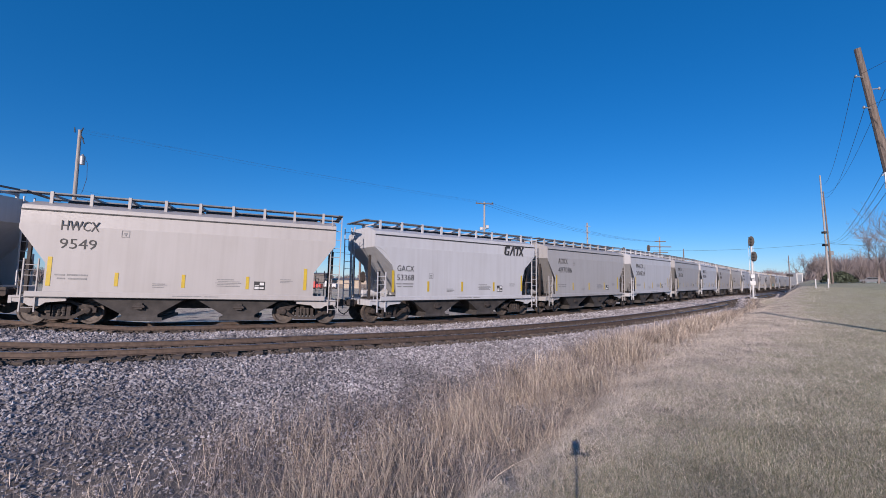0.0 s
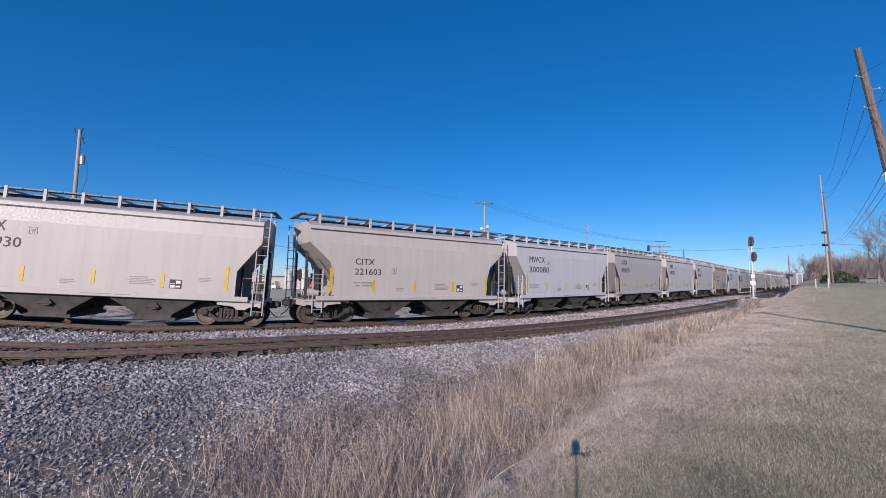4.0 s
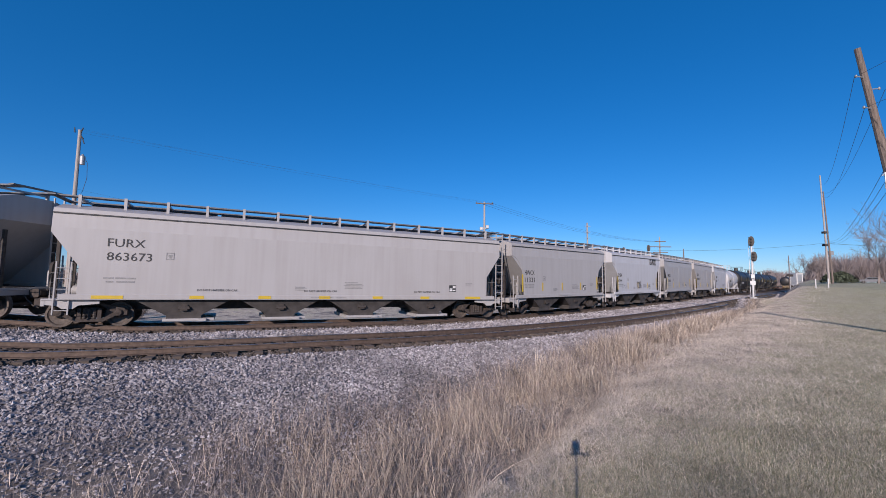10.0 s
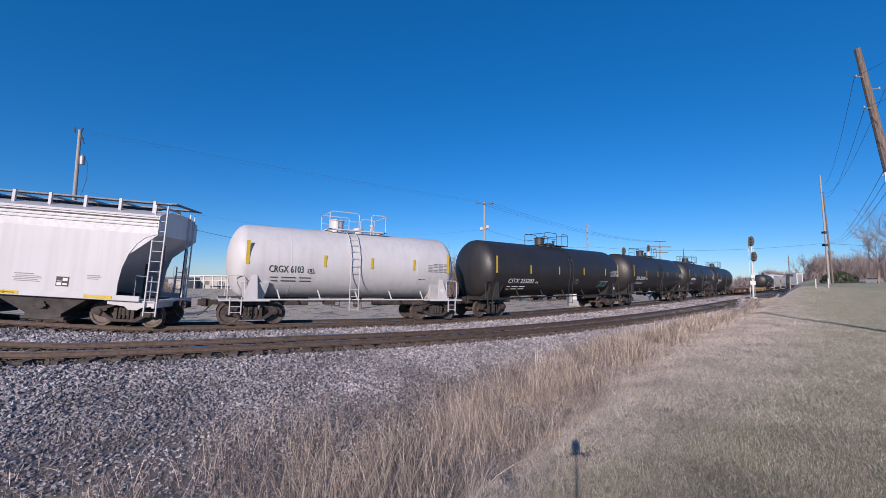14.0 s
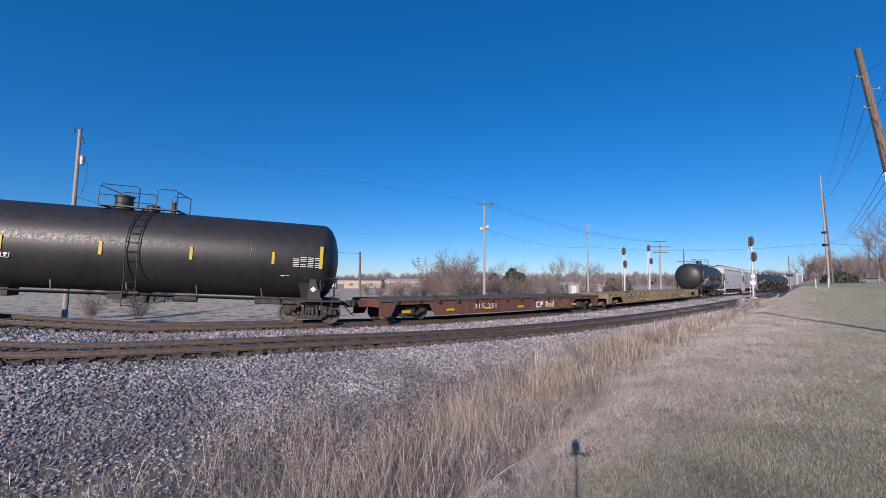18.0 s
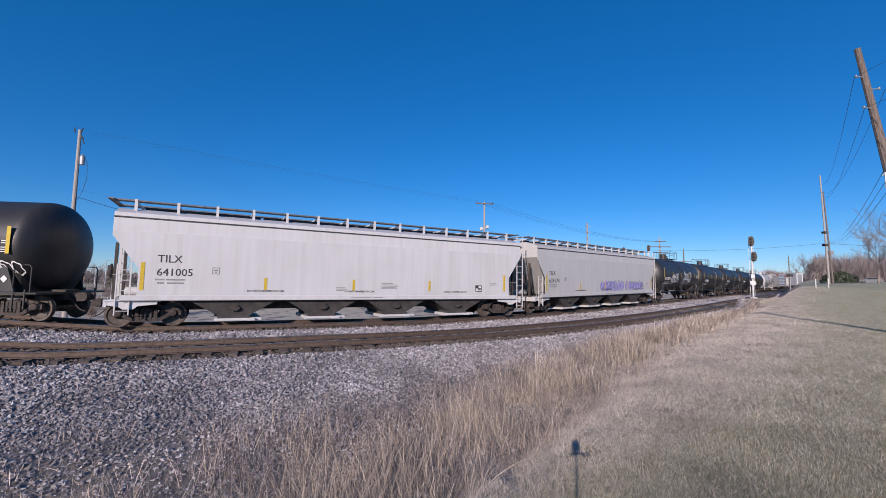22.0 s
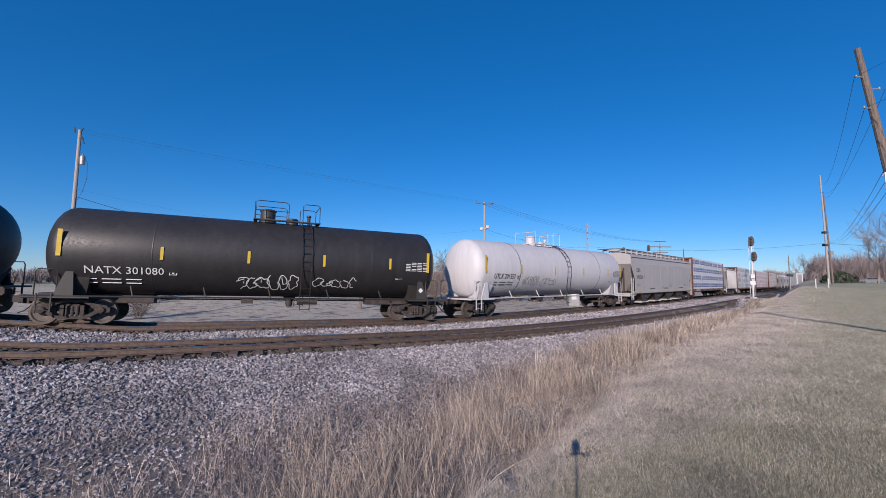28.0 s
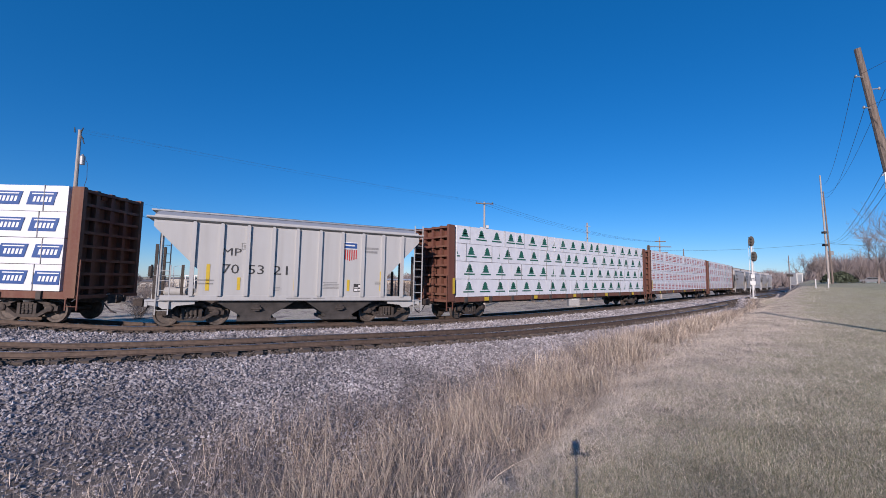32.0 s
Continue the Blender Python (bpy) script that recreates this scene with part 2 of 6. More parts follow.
CONCRETE = m_plain("concrete", (.42, .41, .39), (.56, .55, .52), 3, .85, 0, .25)
BARK = m_island("bark", [(0, (.13, .105, .095)), (1, (.30, .25, .225))], .9)
LEAF = m_island("evergreen", [(0, (.03, .042, .028)), (1, (.085, .105, .065))], .8)
WHITEWALL = m_plain("white_cladding", (.50, .50, .49), (.64, .64, .63), 2, .6, 0, .1)
TANWALL = m_plain("tan_cladding", (.36, .29, .22), (.46, .38, .30), 2, .7, 0, .1)
PLANTWALL = m_plain("plant_cladding", (.33, .31, .28), (.44, .42, .38), 2, .7, 0, .1)
WALKGREY = m_plain("walkway_steel", (.10, .105, .115), (.19, .195, .205), 6, .6, .2, .1)
DARKWALL = m_plain("dark_cladding", (.10, .09, .085), (.17, .15, .14), 2, .7, 0, .1)
ROOFING = m_plain("roofing", (.16, .14, .13), (.26, .23, .21), 2, .8, 0, .1)


def m_ground():
    k = Nodes("ground_cover", .95)
    at = k.n("Attribute")
    at.attribute_name = "cover"
    v = k.coords()
    warp = k.mix(.25, at.outputs["Fac"], k.noise(v, .9, 4))
    big, fine, grit = k.noise(v, .25, 5), k.noise(v, 5, 6, .7), k.noise(v, 24, 4, .7)
    stone = k.ramp(grit, [(.3, (.05, .046, .05)), (.5, (.14, .13, .138)), (.7, (.29, .27, .28))])
    # fouled bed colour, which also paints the train's shade beyond the far track
    bed = k.ramp(grit, [(.3, (.03, .024, .02)), (.5, (.075, .06, .05)), (.7, (.15, .122, .10))])
    stone = k.mix(k.ramp(warp, [(.22, 0.0), (.28, 1.0)]), bed, stone)
    soil = k.ramp(fine, [(.3, (.10, .082, .07)), (.7, (.27, .225, .19))])
    lawn = k.ramp(k.mix(.72, big, fine), [(.32, (.26, .24, .15)), (.52, (.40, .37, .25)), (.7, (.56, .51, .37))])
    tuft = k.ramp(k.noise(k.coords((1, .6, 1)), 75, 3, .8), [(.32, .35), (.5, .95), (.68, 1.6)])
    speck = k.ramp(k.noise(v, 13, 6, .8), [(.34, .45), (.5, 1.0), (.66, 1.6)])
    green = k.ramp(k.noise(v, .35, 4), [(.38, 0.0), (.62, .5)])
    lawn = k.mix(green, lawn, k.mix(1, lawn, (.80, .85, .62), "MULTIPLY"))
    lawn = k.mix(1, lawn, speck, "MULTIPLY")
    lawn, soil = k.mix(1, lawn, tuft, "MULTIPLY"), k.mix(.7, soil, k.mix(1, soil, tuft, "MULTIPLY"))
    c = k.mix(k.ramp(warp, [(.395, 0.0), (.455, 1.0)]), stone, soil)
    pale = k.mix(1, k.ramp(fine, [(.3, (.43, .36, .275)), (.7, (.64, .55, .44))]), speck, "MULTIPLY")
    c = k.mix(k.ramp(warp, [(.545, 0.0), (.59, 1.0)]), c, pale)
    c = k.mix(k.ramp(warp, [(.575, 0.0), (.64, 1.0)]), c, lawn)
    k.base(c)
    k.bump(k.mix(.5, grit, fine), .35, .025)
    return k.mat


GROUND = m_ground()
# ---- ground: one sheet to the horizon ----
def axis(lo, a, b, hi, fine, grow):
    mid = list(np.arange(a, b, fine))
    up, step = [b], fine
    while up[-1] < hi:
        step *= grow
        up.append(up[-1] + step)
    dn, step = [a], fine
    while dn[-1] > lo:
        step *= grow
        dn.append(dn[-1] - step)
    return np.array(dn[::-1][:-1] + mid + up)


def build_ground():
    gx, gy = axis(-2600, -22, 34, 2600, .4, 1.07), axis(-500, 1, 36, 3200, .4, 1.07)
    xx, yy = np.meshgrid(gx, gy)
    x, y = xx.ravel(), yy.ravel()
    s, o = along(x, y)
    z = ground_z(x, y)
    rng = np.random.default_rng(3)
    z = z + rng.normal(0, .003, len(z)) * (np.abs(x) < 40)
    nx, ny = len(gx), len(gy)
    i = (np.arange(ny - 1)[:, None] * nx + np.arange(nx - 1)).ravel()
    me = bulk("ground", np.stack([x, y, z], 1), np.stack([i, i + 1, i + nx + 1, i + nx], 1), GROUND, True)
    # 0.1 fouled track bed and, from -6 to -1.6, the train's shade put into the ground colour, 0.3 ballast, 0.5 bare
    # soil and dead grass, 0.75 lawn
    cover = np.interp(bank(s, o), [-120, -60, -14, -7.5, -6, -1.6, -1.3, 1.3, 1.6, SPACING - 1.6, SPACING - 1.3, SPACING + 1.3, SPACING + 1.6, 11.0, 12.2, 14.2, 15.2, 17.5, 20.0], [.68, .63, .60, .58, .1, .1, .1, .1, .3, .3, .1, .1, .3, .3, .42, .55, .60, .62, .74])
    a = me.attributes.new("cover", "FLOAT", "POINT")
    a.data.foreach_set("value", cover.astype(np.float32))
    return thing("ground", me, Matrix(), "dormant winter lawn, ballast bank and field", "ground", kind="structure")


build_ground()


# ---- the two tracks ----
def rail_mesh(o, s0, s1, step, name):
    prof = [(-.07, -.17), (.07, -.17), (.07, -.155), (.012, -.135), (.012, -.045), (.036, -.035), (.036, -.008), (.028, 0), (-.028, 0), (-.036, -.008), (-.036, -.035), (-.012, -.045), (-.012, -.135), (-.07, -.155)]
    ss = np.arange(s0, s1 + .01, step)
    x, y, z, h = place(ss)
    verts = np.concatenate([np.stack([x + (o + a) * np.sin(h), y - (o + a) * np.cos(h), z + b], 1)[:, None] for a, b in prof], 1)
    n, m = len(ss), len(prof)
    i = np.arange(n - 1)[:, None] * m
    j = np.arange(m)
    f = np.stack([i + j, i + (j + 1) % m, i + m + (j + 1) % m, i + m + j], 2).reshape(-1, 4)
    me = bulk(name, verts.reshape(-1, 3), f, RAILRUST)
    me.materials.append(RAILTOP)
    me.polygons.foreach_set("material_index", np.where(np.isin(np.tile(j, n - 1), (6, 7, 8)), 1, 0).astype(np.int32))
    return me


def build_track(o, label):
    tr = tagged(new("railway_track"), label, "railway track", "tracks", "structure")
    for d in (-.7525, .7525):
        part("rail", rail_mesh(o + d, -60, 110, 1.0, "rail"), tr)
        part("rail", rail_mesh(o + d, -740, -60, 20.0, "rail"), tr)
        part("rail", rail_mesh(o + d, 110, 870, 20.0, "rail"), tr)
    return tr


TRACKS = [build_track(0, "far main track of worn steel rails on wooden ties"), build_track(SPACING, "empty near main track with rusty rails on wooden ties")]


# ---- the stand that carries the camera: only its shade is in view ----
def build_stand():
    g = gz(0, -.06)
    st = tagged(new("camera_stand"), "thin black metal camera stand on the lawn", "camera stand")
    st.location = (0, -.06, g)
    part("pole", shared("stand_pole", lambda q: q.tube([(0, 0, .25), (0, 0, 2.05 - g)], .013, 8), UNDER), st)
    for k in range(3):
        a = 2 * math.pi * k / 3 + .5
        part("leg", shared(("stand_leg", k), lambda q: q.tube([(0, 0, .5), (.45 * math.cos(a), .45 * math.sin(a), 0.0)], .01, 6), UNDER), st)
    part("head", shared("stand_head", lambda q: q.box(-.045, .045, -.04, .022, 2.0 - g, 2.13 - g, .008), UNDER), st)
    part("arm", shared("stand_arm", lambda q: q.tube([(-.08, -.02, 1.97 - g), (.16, -.02, 1.97 - g)], .016, 6), UNDER), st)


build_stand()
# ---- poles, signals, posts ----
def pole_thing(name, x, y, top, lean, r, label, category="utility pole", r2=.6, mat=None):
    g = gz(x, y)
    ob = tagged(new(name), label, category)
    ob.location = (x, y, g)
    cuts = [0, .35, .7, 1]
    rad = [r, r * (.35 * r2 + .65), r * (.7 * r2 + .3), r * r2] if r2 > .3 else [r, r * .9, r * .45, r * r2]
    q = Shape()
    for (a, ra), (b, rb) in zip(zip(cuts, rad), list(zip(cuts, rad))[1:]):
        q.tube([(lean[0] * a, lean[1] * a, (top - g) * a - (.3 if a == 0 else 0)), (lean[0] * b, lean[1] * b, (top - g) * b)], ra, 10, rb)
    part("pole", q.mesh("pole", mat or POLE), ob)
    return ob, g


def q_insulator(q):
    return q.spin([(0, .03), (.05, .06), (.08, .035), (.12, .06), (.16, .03)], "z", 8)


def insulator(ob, x, y, z):
    part("insulator", shared("insulator", q_insulator, GALV), ob, pose(x, y, z))


def wire(a, b, sag, r=.014, label="thin black overhead wire between utility poles"):
    a, b = Vector(a), Vector(b)
    pts = [a.lerp(b, i / 14) - Vector((0, 0, sag * 4 * (i / 14) * (1 - i / 14))) for i in range(15)]
    q = Shape()
    q.tube([p - a for p in pts], r, 5)
    thing("overhead_wire", q.mesh("overhead_wire", WIRE), Matrix.Translation(a), label, "wire", "overhead wires")


pm, g = pole_thing("utility_pole", 5.86, 58, 13.1, (0, 0), .2, "weathered wooden utility pole with crossarm in the field", mat=PALE_POLE)
part("crossarm", shared("crossarm", lambda q: q.box(-1.3, 1.3, -.06, .06, 0, .14), POLE), pm, pose(0, -.2, 12.75 - g, 0, 0, 12))
part("lamp_box", shared("lamp_box", lambda q: q.box(-.65, .6, -.05, .05, 9.25, 9.35).box(.2, .6, -.2, .2, 9.3, 9.75, .05).box(-.65, -.25, -.15, .15, 9.0, 9.5, .05), GALV), pm, pose(0, 0, -g))
for x in (-1.15, -.5, .5, 1.15):
    insulator(pm, x, -.2, 12.9 - g)
pl, g = pole_thing("utility_pole", -29.2, 32, 13.7, (.15, 0), .19, "weathered wooden utility pole with a white transformer", mat=PALE_POLE)
part("transformer", shared("transformer", lambda q: q.spin([(-.34, .17), (.3, .19), (.36, .13), (.5, .05)], "z", 14), GALV), pl, pose(.60, -.1, 11.2 - g))
part("pole_top_bracket", shared("pole_top_bracket", lambda q: q.tube([(-.25, 0, 13.5), (-.3, 0, 13.9)], .04, 6).tube([(.45, 0, 13.0), (.15, 0, 13.3), (.4, 0, 13.9)], .04, 6).tube([(.55, 0, 12.6), (.3, 0, 13.2)], .04, 6), UNDER), pl, pose(0, 0, -g))
part("service_loop", shared("service_loop", lambda q: q.tube([(.62, -.1, 11.6), (1.0, -.1, 11.0), (1.05, -.1, 9.8), (.8, -.1, 8.8), (.4, -.1, 8.0)], .016, 5).tube([(.3, -.15, 0), (.32, -.15, 8.2)], .03, 5), UNDER), pl, pose(0, 0, -g))
stub, g = pole_thing("wooden_pole", -9.95, 50, 5.3, (-.2, 0), .17, "short bare wooden pole in the field", r2=.8)
for k, (dx, dz) in enumerate(((-.5, 0), (.0, .2), (.5, 0))):
    wire((-29.1 + dx, 32, 13.6 + dz), (5.86 + dx * 2, 57.8, 12.95), .25, .0045)
wire((-28.9, 31.9, 8.3), (-10.1, 50, 5.1), 1.0, .018)
wire((-28.9, 32, 8.9), (5.86, 58, 9.2), 2.0, .0045)
p2, g = pole_thing("utility_pole", 26.5, 75, 12.6, (0, 0), .2, "pale wooden utility pole beyond the tracks", mat=PALE_POLE)
for k in range(4):
    part("insulator_arm", shared("insulator_arm", lambda q: q.box(-.5, .5, -.05, .05, 0, .1), GALV), p2, pose(0, -.2, 8.6 + 1.1 * k - g))
p3, g = pole_thing("utility_pole", 47.7, 90, 11.7, (0, 0), .22, "wooden utility pole with stacked crossarms", mat=PALE_POLE)
for k, w in enumerate((1.2, 2.4, 1.6)):
    part("crossarm", shared(("crossarm3", k), lambda q: q.box(-w, w, -.06, .06, 0, .18), POLE), p3, pose(0, -.25, 10.6 - k * 1.2 - g))
p4, g = pole_thing("utility_pole", 63.5, 108, 10.5, (0, 0), .2, "wooden utility pole far along the railway")
part("crossarm", shared("crossarm4", lambda q: q.box(-2.0, 2.0, -.06, .06, 0, .2), POLE), p4, pose(0, -.25, 7.0 - g))
for k in (-.9, 0, .9):
    wire((5.86 + k, 57.8, 12.95), (47.7 + k * 1.5, 89.8, 10.6), 1.2, .012)
wire((5.86, 57.8, 9.2), (26.5, 74.8, 8.0), .8, .014)

# the tall leaning pole beside the lawn and those by the road
rp, g = pole_thing("leaning_utility_pole", 20.05, 17.0, 11.85, (-2.80, -.5), .23, "tall leaning wooden utility pole beside the lawn", r2=.46)
for z, d in ((10.6, -1), (9.3, -1), (10.1, 1)):
    f = (z - g) / (11.85 - g)
    part("insulator_arm", shared(("davit", d), lambda q: q.tube([(0, 0, 0), (d * .42, 0, .05)], .022, 6).spin([(-.05, .03), (.0, .05), (.06, .03)], "z", 8, (d * .42, 0, .05)), GALV), rp, pose(-2.80 * f, -.5 * f - .05, z - g))
part("transformer_bracket", shared("rp_bracket", lambda q: q.tube([(0, 0, 0), (-.3, 0, .05), (-.42, 0, -.1)], .025, 6).tube([(-.3, 0, .05), (-.28, 0, -.4), (-.3, 0, -.62)], .03, 6), GALV), rp, pose(-2.80 * .53, -.3, 6.6 - g))
r2, g2 = pole_thing("utility_pole", 54.7, 58.2, 17.4, (-.45, 0), .14, "tall wooden utility pole by the road", mat=PALE_POLE)
r3, g3 = pole_thing("utility_pole", 54.1, 57.0, 14.8, (-.65, 0), .12, "second wooden utility pole by the road")
for zb in (7.2, 9.0):
    part("pole_band", shared(("pole_band", zb), lambda q: q.box(-.3, .3, -.25, .25, zb, zb + .3, .05), UNDER), r2, pose(-.2, 0, -g2))
part("meter_box", shared("meter_box", lambda q: q.box(.2, .7, -.2, .2, 5.9, 6.5, .05), GALV), r2, pose(0, 0, -g2))
for (x, y, z), top in (((17.05, 16.5, 10.6), 16.2), ((17.4, 16.5, 9.3), 14.5), ((18.3, 16.5, 10.1), 15.0)):
    wire((x, y, z), (54.3, 58.2, top), 1.6, .009)
    wire((x, y, z), (x - 8.0, y - 60, z + 1.5), 1.0, .007)
for dz in (0, .35, .7):
    wire((18.3 + dz * .3, 16.8, 6.7 - dz), (54.5, 58, 8.1 - dz * .3), 1.2, .009)
wire((26.5, 74.8, 8.2), (54.5, 58.2, 7.6), .9, .016)
wire((54.5, 58.2, 7.6), (92, 52, 7.9), .9, .022)


def signal_mast(x, y, zb, top, heads, face):
    ob = tagged(new("railway_signal"), "silver mast railway signal with black oval heads", "railway signal", "railway signals")
    ob.location = (x, y, zb)
    ob.rotation_euler = (0, 0, radians(face))
    H = top - zb
    part("mast", shared(("mast", H), lambda q: q.tube([(0, 0, -.4), (0, 0, H - .1)], .075, 10), WHITEWALL), ob)
    part("base", shared("signal_base", lambda q: q.spin([(-.5, .3), (.12, .3), (.16, .22)], "z", 12), CONCRETE), ob)
    part("ladder", shared(("sig_ladder", H), q_ladder_plain(.3, H - .5, 14), GALV), ob, pose(0, .28, 0))
    for k, (hz, off) in enumerate(heads):
        hd = part("signal_head", shared("signal_head", lambda q: q.prism([(.25 * math.sin(a), .48 * math.cos(a)) for a in (2 * math.pi * i / 20 for i in range(20))], -.02, .02).box(-.17, .17, .0, .3, -.42, .42, .04), INK), ob, pose(off, -.12, hz - zb))
        for j in (-.28, 0, .28):
            part("hood", shared("signal_hood", lambda q: q.spin([(-.2, .1), (-.02, .095)], "y", 12), UNDER), hd, pose(0, 0, j))
    part("number_board", shared("number_board", lambda q: q.box(-.2, .2, -.11, -.08, 1.3, 1.65), WHITEWALL), ob)
    part("junction_box", shared("junction_box", lambda q: q.box(-.14, .14, -.22, -.06, 1.9, 2.3, .02), GALV), ob)
    return ob


def q_ladder_plain(z0, z1, n):
    def build(q):
        for x in (-.17, .17):
            q.box(x - .015, x + .015, -.02, .02, z0, z1)
        for i in range(n):
            z = z0 + (z1 - z0) * (i + .5) / n
            q.tube([(-.17, 0, z), (.17, 0, z)], .012, 4)
        return q
    return build


signal_mast(29.4, 39.0, gz(29.4, 39.0), 6.3, ((5.92, 0), (4.45, .16)), -30)
signal_mast(22.3, 50.5, gz(22.3, 50.5), 6.1, ((5.68, 0), (4.1, .12)), -20)
signal_mast(30.9, 61.5, gz(30.9, 61.5), 7.3, ((6.95, 0), (5.0, .3)), -22)

# marker posts, relay house and a crossing mast by the road
for x, y in ((41.7, 46.0), (43.4, 46.3), (64.0, 77.0)):
    ob = thing("marker_post", shared("marker_post", lambda q: q.spin([(-.1, .06), (1.0, .06), (1.04, .03)], "z", 10), WHITEWALL), pose(x, y, gz(x, y)), "white plastic marker post by the road", "post", "marker posts")
hx, hy = 62.0, 72.0
hs = tagged(new("relay_house"), "grey metal railway relay house", "equipment house")
hs.location = (hx, hy, gz(hx, hy))
part("body", shared("relay_body", lambda q: q.box(-.55, .55, -.6, .6, 0, 2.0, .03), WHITEWALL), hs)
part("roof", shared("relay_roof", lambda q: q.box(-.62, .62, -.68, .68, 2.0, 2.12, .03), WHITEWALL), hs)
part("door", shared("relay_door", lambda q: q.box(-.38, .38, -.63, -.60, .1, 1.85), GALV), hs)
cm, g = pole_thing("crossing_mast", 60.0, 71.0, 5.2, (0, 0), .07, "thin grey crossing signal mast", "crossing mast", 1.0, GALV)
part("light_unit", shared("light_unit", lambda q: q.box(-.5, .5, -.1, .1, 2.4, 2.8, .04), UNDER), cm)
cb, g = pole_thing("utility_pole", 67.5, 80.0, 7.2, (0, 0), .11, "thin wooden pole near the crossing")

# trackside equipment case with bare brush about it
bx, by = 19.6, 62.0
cs = tagged(new("equipment_case"), "pale grey trackside equipment case", "equipment case")
cs.location = (bx, by, gz(bx, by))
part("body", shared("case_body", lambda q: q.box(-.8, .8, -.5, .5, 0, 3.2, .03), GALV), cs)
part("door", shared("case_door", lambda q: q.box(-.35, .35, -.53, -.5, .95, 3.0), WHITEWALL), cs)


# ---- silver car on the road ----
def build_suv():
    x, y = 75.6, 72.6
    ob = tagged(new("parked_car"), "silver compact sport utility car on the road", "car")
    ob.matrix_basis = pose(x, y, gz(x, y), 0, 0, -42) @ Matrix.Scale(.68, 4)
    silver = m_plain("silver_paint", (.15, .155, .17), (.19, .195, .21), 2, .35, .4, 0)
    glass = m_plain("car_glass", (.02, .022, .025), (.03, .03, .035), 2, .1, 0, 0)

    def q_body(q):
        low = [(-2.25, .38), (-2.28, .75), (-2.15, .95), (-1.0, 1.02), (1.55, 1.02), (2.1, .98), (2.28, .7), (2.25, .38), (1.85, .36), (1.7, .62), (1.4, .72), (1.1, .62), (.95, .34), (-.95, .34), (-1.1, .62), (-1.4, .72), (-1.7, .62), (-1.85, .36)]
        q.prism(low, -.88, .88)
        return q.prism([(-1.3, 1.0), (-.6, 1.52), (-.2, 1.6), (1.3, 1.56), (1.75, 1.4), (2.1, .98)], -.74, .74)
    part("body", shared("suv_body", q_body, silver), ob)
    for sy in (-1, 1):
        part("side_window", shared("suv_window", lambda q: q.prism([(-1.0, 1.06), (-.5, 1.45), (.25, 1.5), (.25, 1.06)], -.01, .01).prism([(.33, 1.06), (.33, 1.5), (1.2, 1.48), (1.6, 1.3), (1.75, 1.06)], -.01, .01), glass), ob, pose(0, sy * .755, 0))
        for sx in (-1.4, 1.4):
            wh = part("wheel", shared("suv_tyre", lambda q: q.spin([(-.1, .2), (-.1, .32), (-.06, .34), (.06, .34), (.1, .32), (.1, .2)], "y", 20), UNDER), ob, pose(sx, sy * .82, .34))
            part("rim", shared("suv_rim", lambda q: q.spin([(-.105, .05), (-.09, .2), (.09, .2), (.105, .05)], "y", 14), GALV), wh)
    part("windscreen", shared("suv_screen", lambda q: q.add([(-1.32, -.66, 1.04), (-1.32, .66, 1.04), (-.66, .6, 1.5), (-.66, -.6, 1.5)], [(0, 1, 2, 3)]), glass, 0), ob)
    for sy in (-.6, .6):
        part("headlight", shared("suv_lamp", lambda q: q.box(-.03, .03, -.18, .18, -.08, .08, .02), WHITEWALL), ob, pose(-2.24, sy, .8))
        part("tail_light", shared("suv_tail", lambda q: q.box(-.03, .03, -.12, .12, -.14, .14, .02), RED_INK), ob, pose(2.2, sy, .88))


build_suv()


# ---- buildings beyond the field ----
def shed(name, x, y, w, d, h, turn, wall, roof, label, n_win=0, n_door=0, gable=.0):
    ob = tagged(new(name), label, "building")
    ob.matrix_basis = pose(x, y, gz(x, y) - .05, 0, 0, turn)
    part("wall", shared(("shed_wall", x), lambda q: q.box(-w / 2, w / 2, -d / 2, d / 2, 0, h), wall), ob)
    part("roof", shared(("shed_roof", x), lambda q: q.add([(-w / 2 - .2, -d / 2 - .2, h), (w / 2 + .2, -d / 2 - .2, h), (w / 2 + .2, d / 2 + .2, h), (-w / 2 - .2, d / 2 + .2, h), (-w / 2 - .2, 0, h + gable + .15), (w / 2 + .2, 0, h + gable + .15)], [(0, 1, 5, 4), (2, 3, 4, 5), (0, 4, 3), (1, 2, 5), (0, 3, 2, 1)]), roof), ob)
    for i in range(n_win):
        win = part("window", shared(("shed_win", h), lambda q: q.box(-.6, .6, -.03, .03, h * .45, h * .75), DARKWALL), ob, pose(-w / 2 + w * (i + .5) / n_win, -d / 2 - .03, 0))
        part("frame", shared(("shed_win_frame", h), lambda q: q.ring(-.68, .68, h * .45 - .08, h * .75 + .08, .085, -.05, 0), WHITEWALL), win)
    for i in range(n_door):
        part("door", shared(("shed_door", h), lambda q: q.box(-1.1, 1.1, -.04, .04, 0, h * .62), DARKWALL), ob, pose(-w / 2 + w * (i + .8) / (n_door + .6), -d / 2 - .03, 0))
    return ob


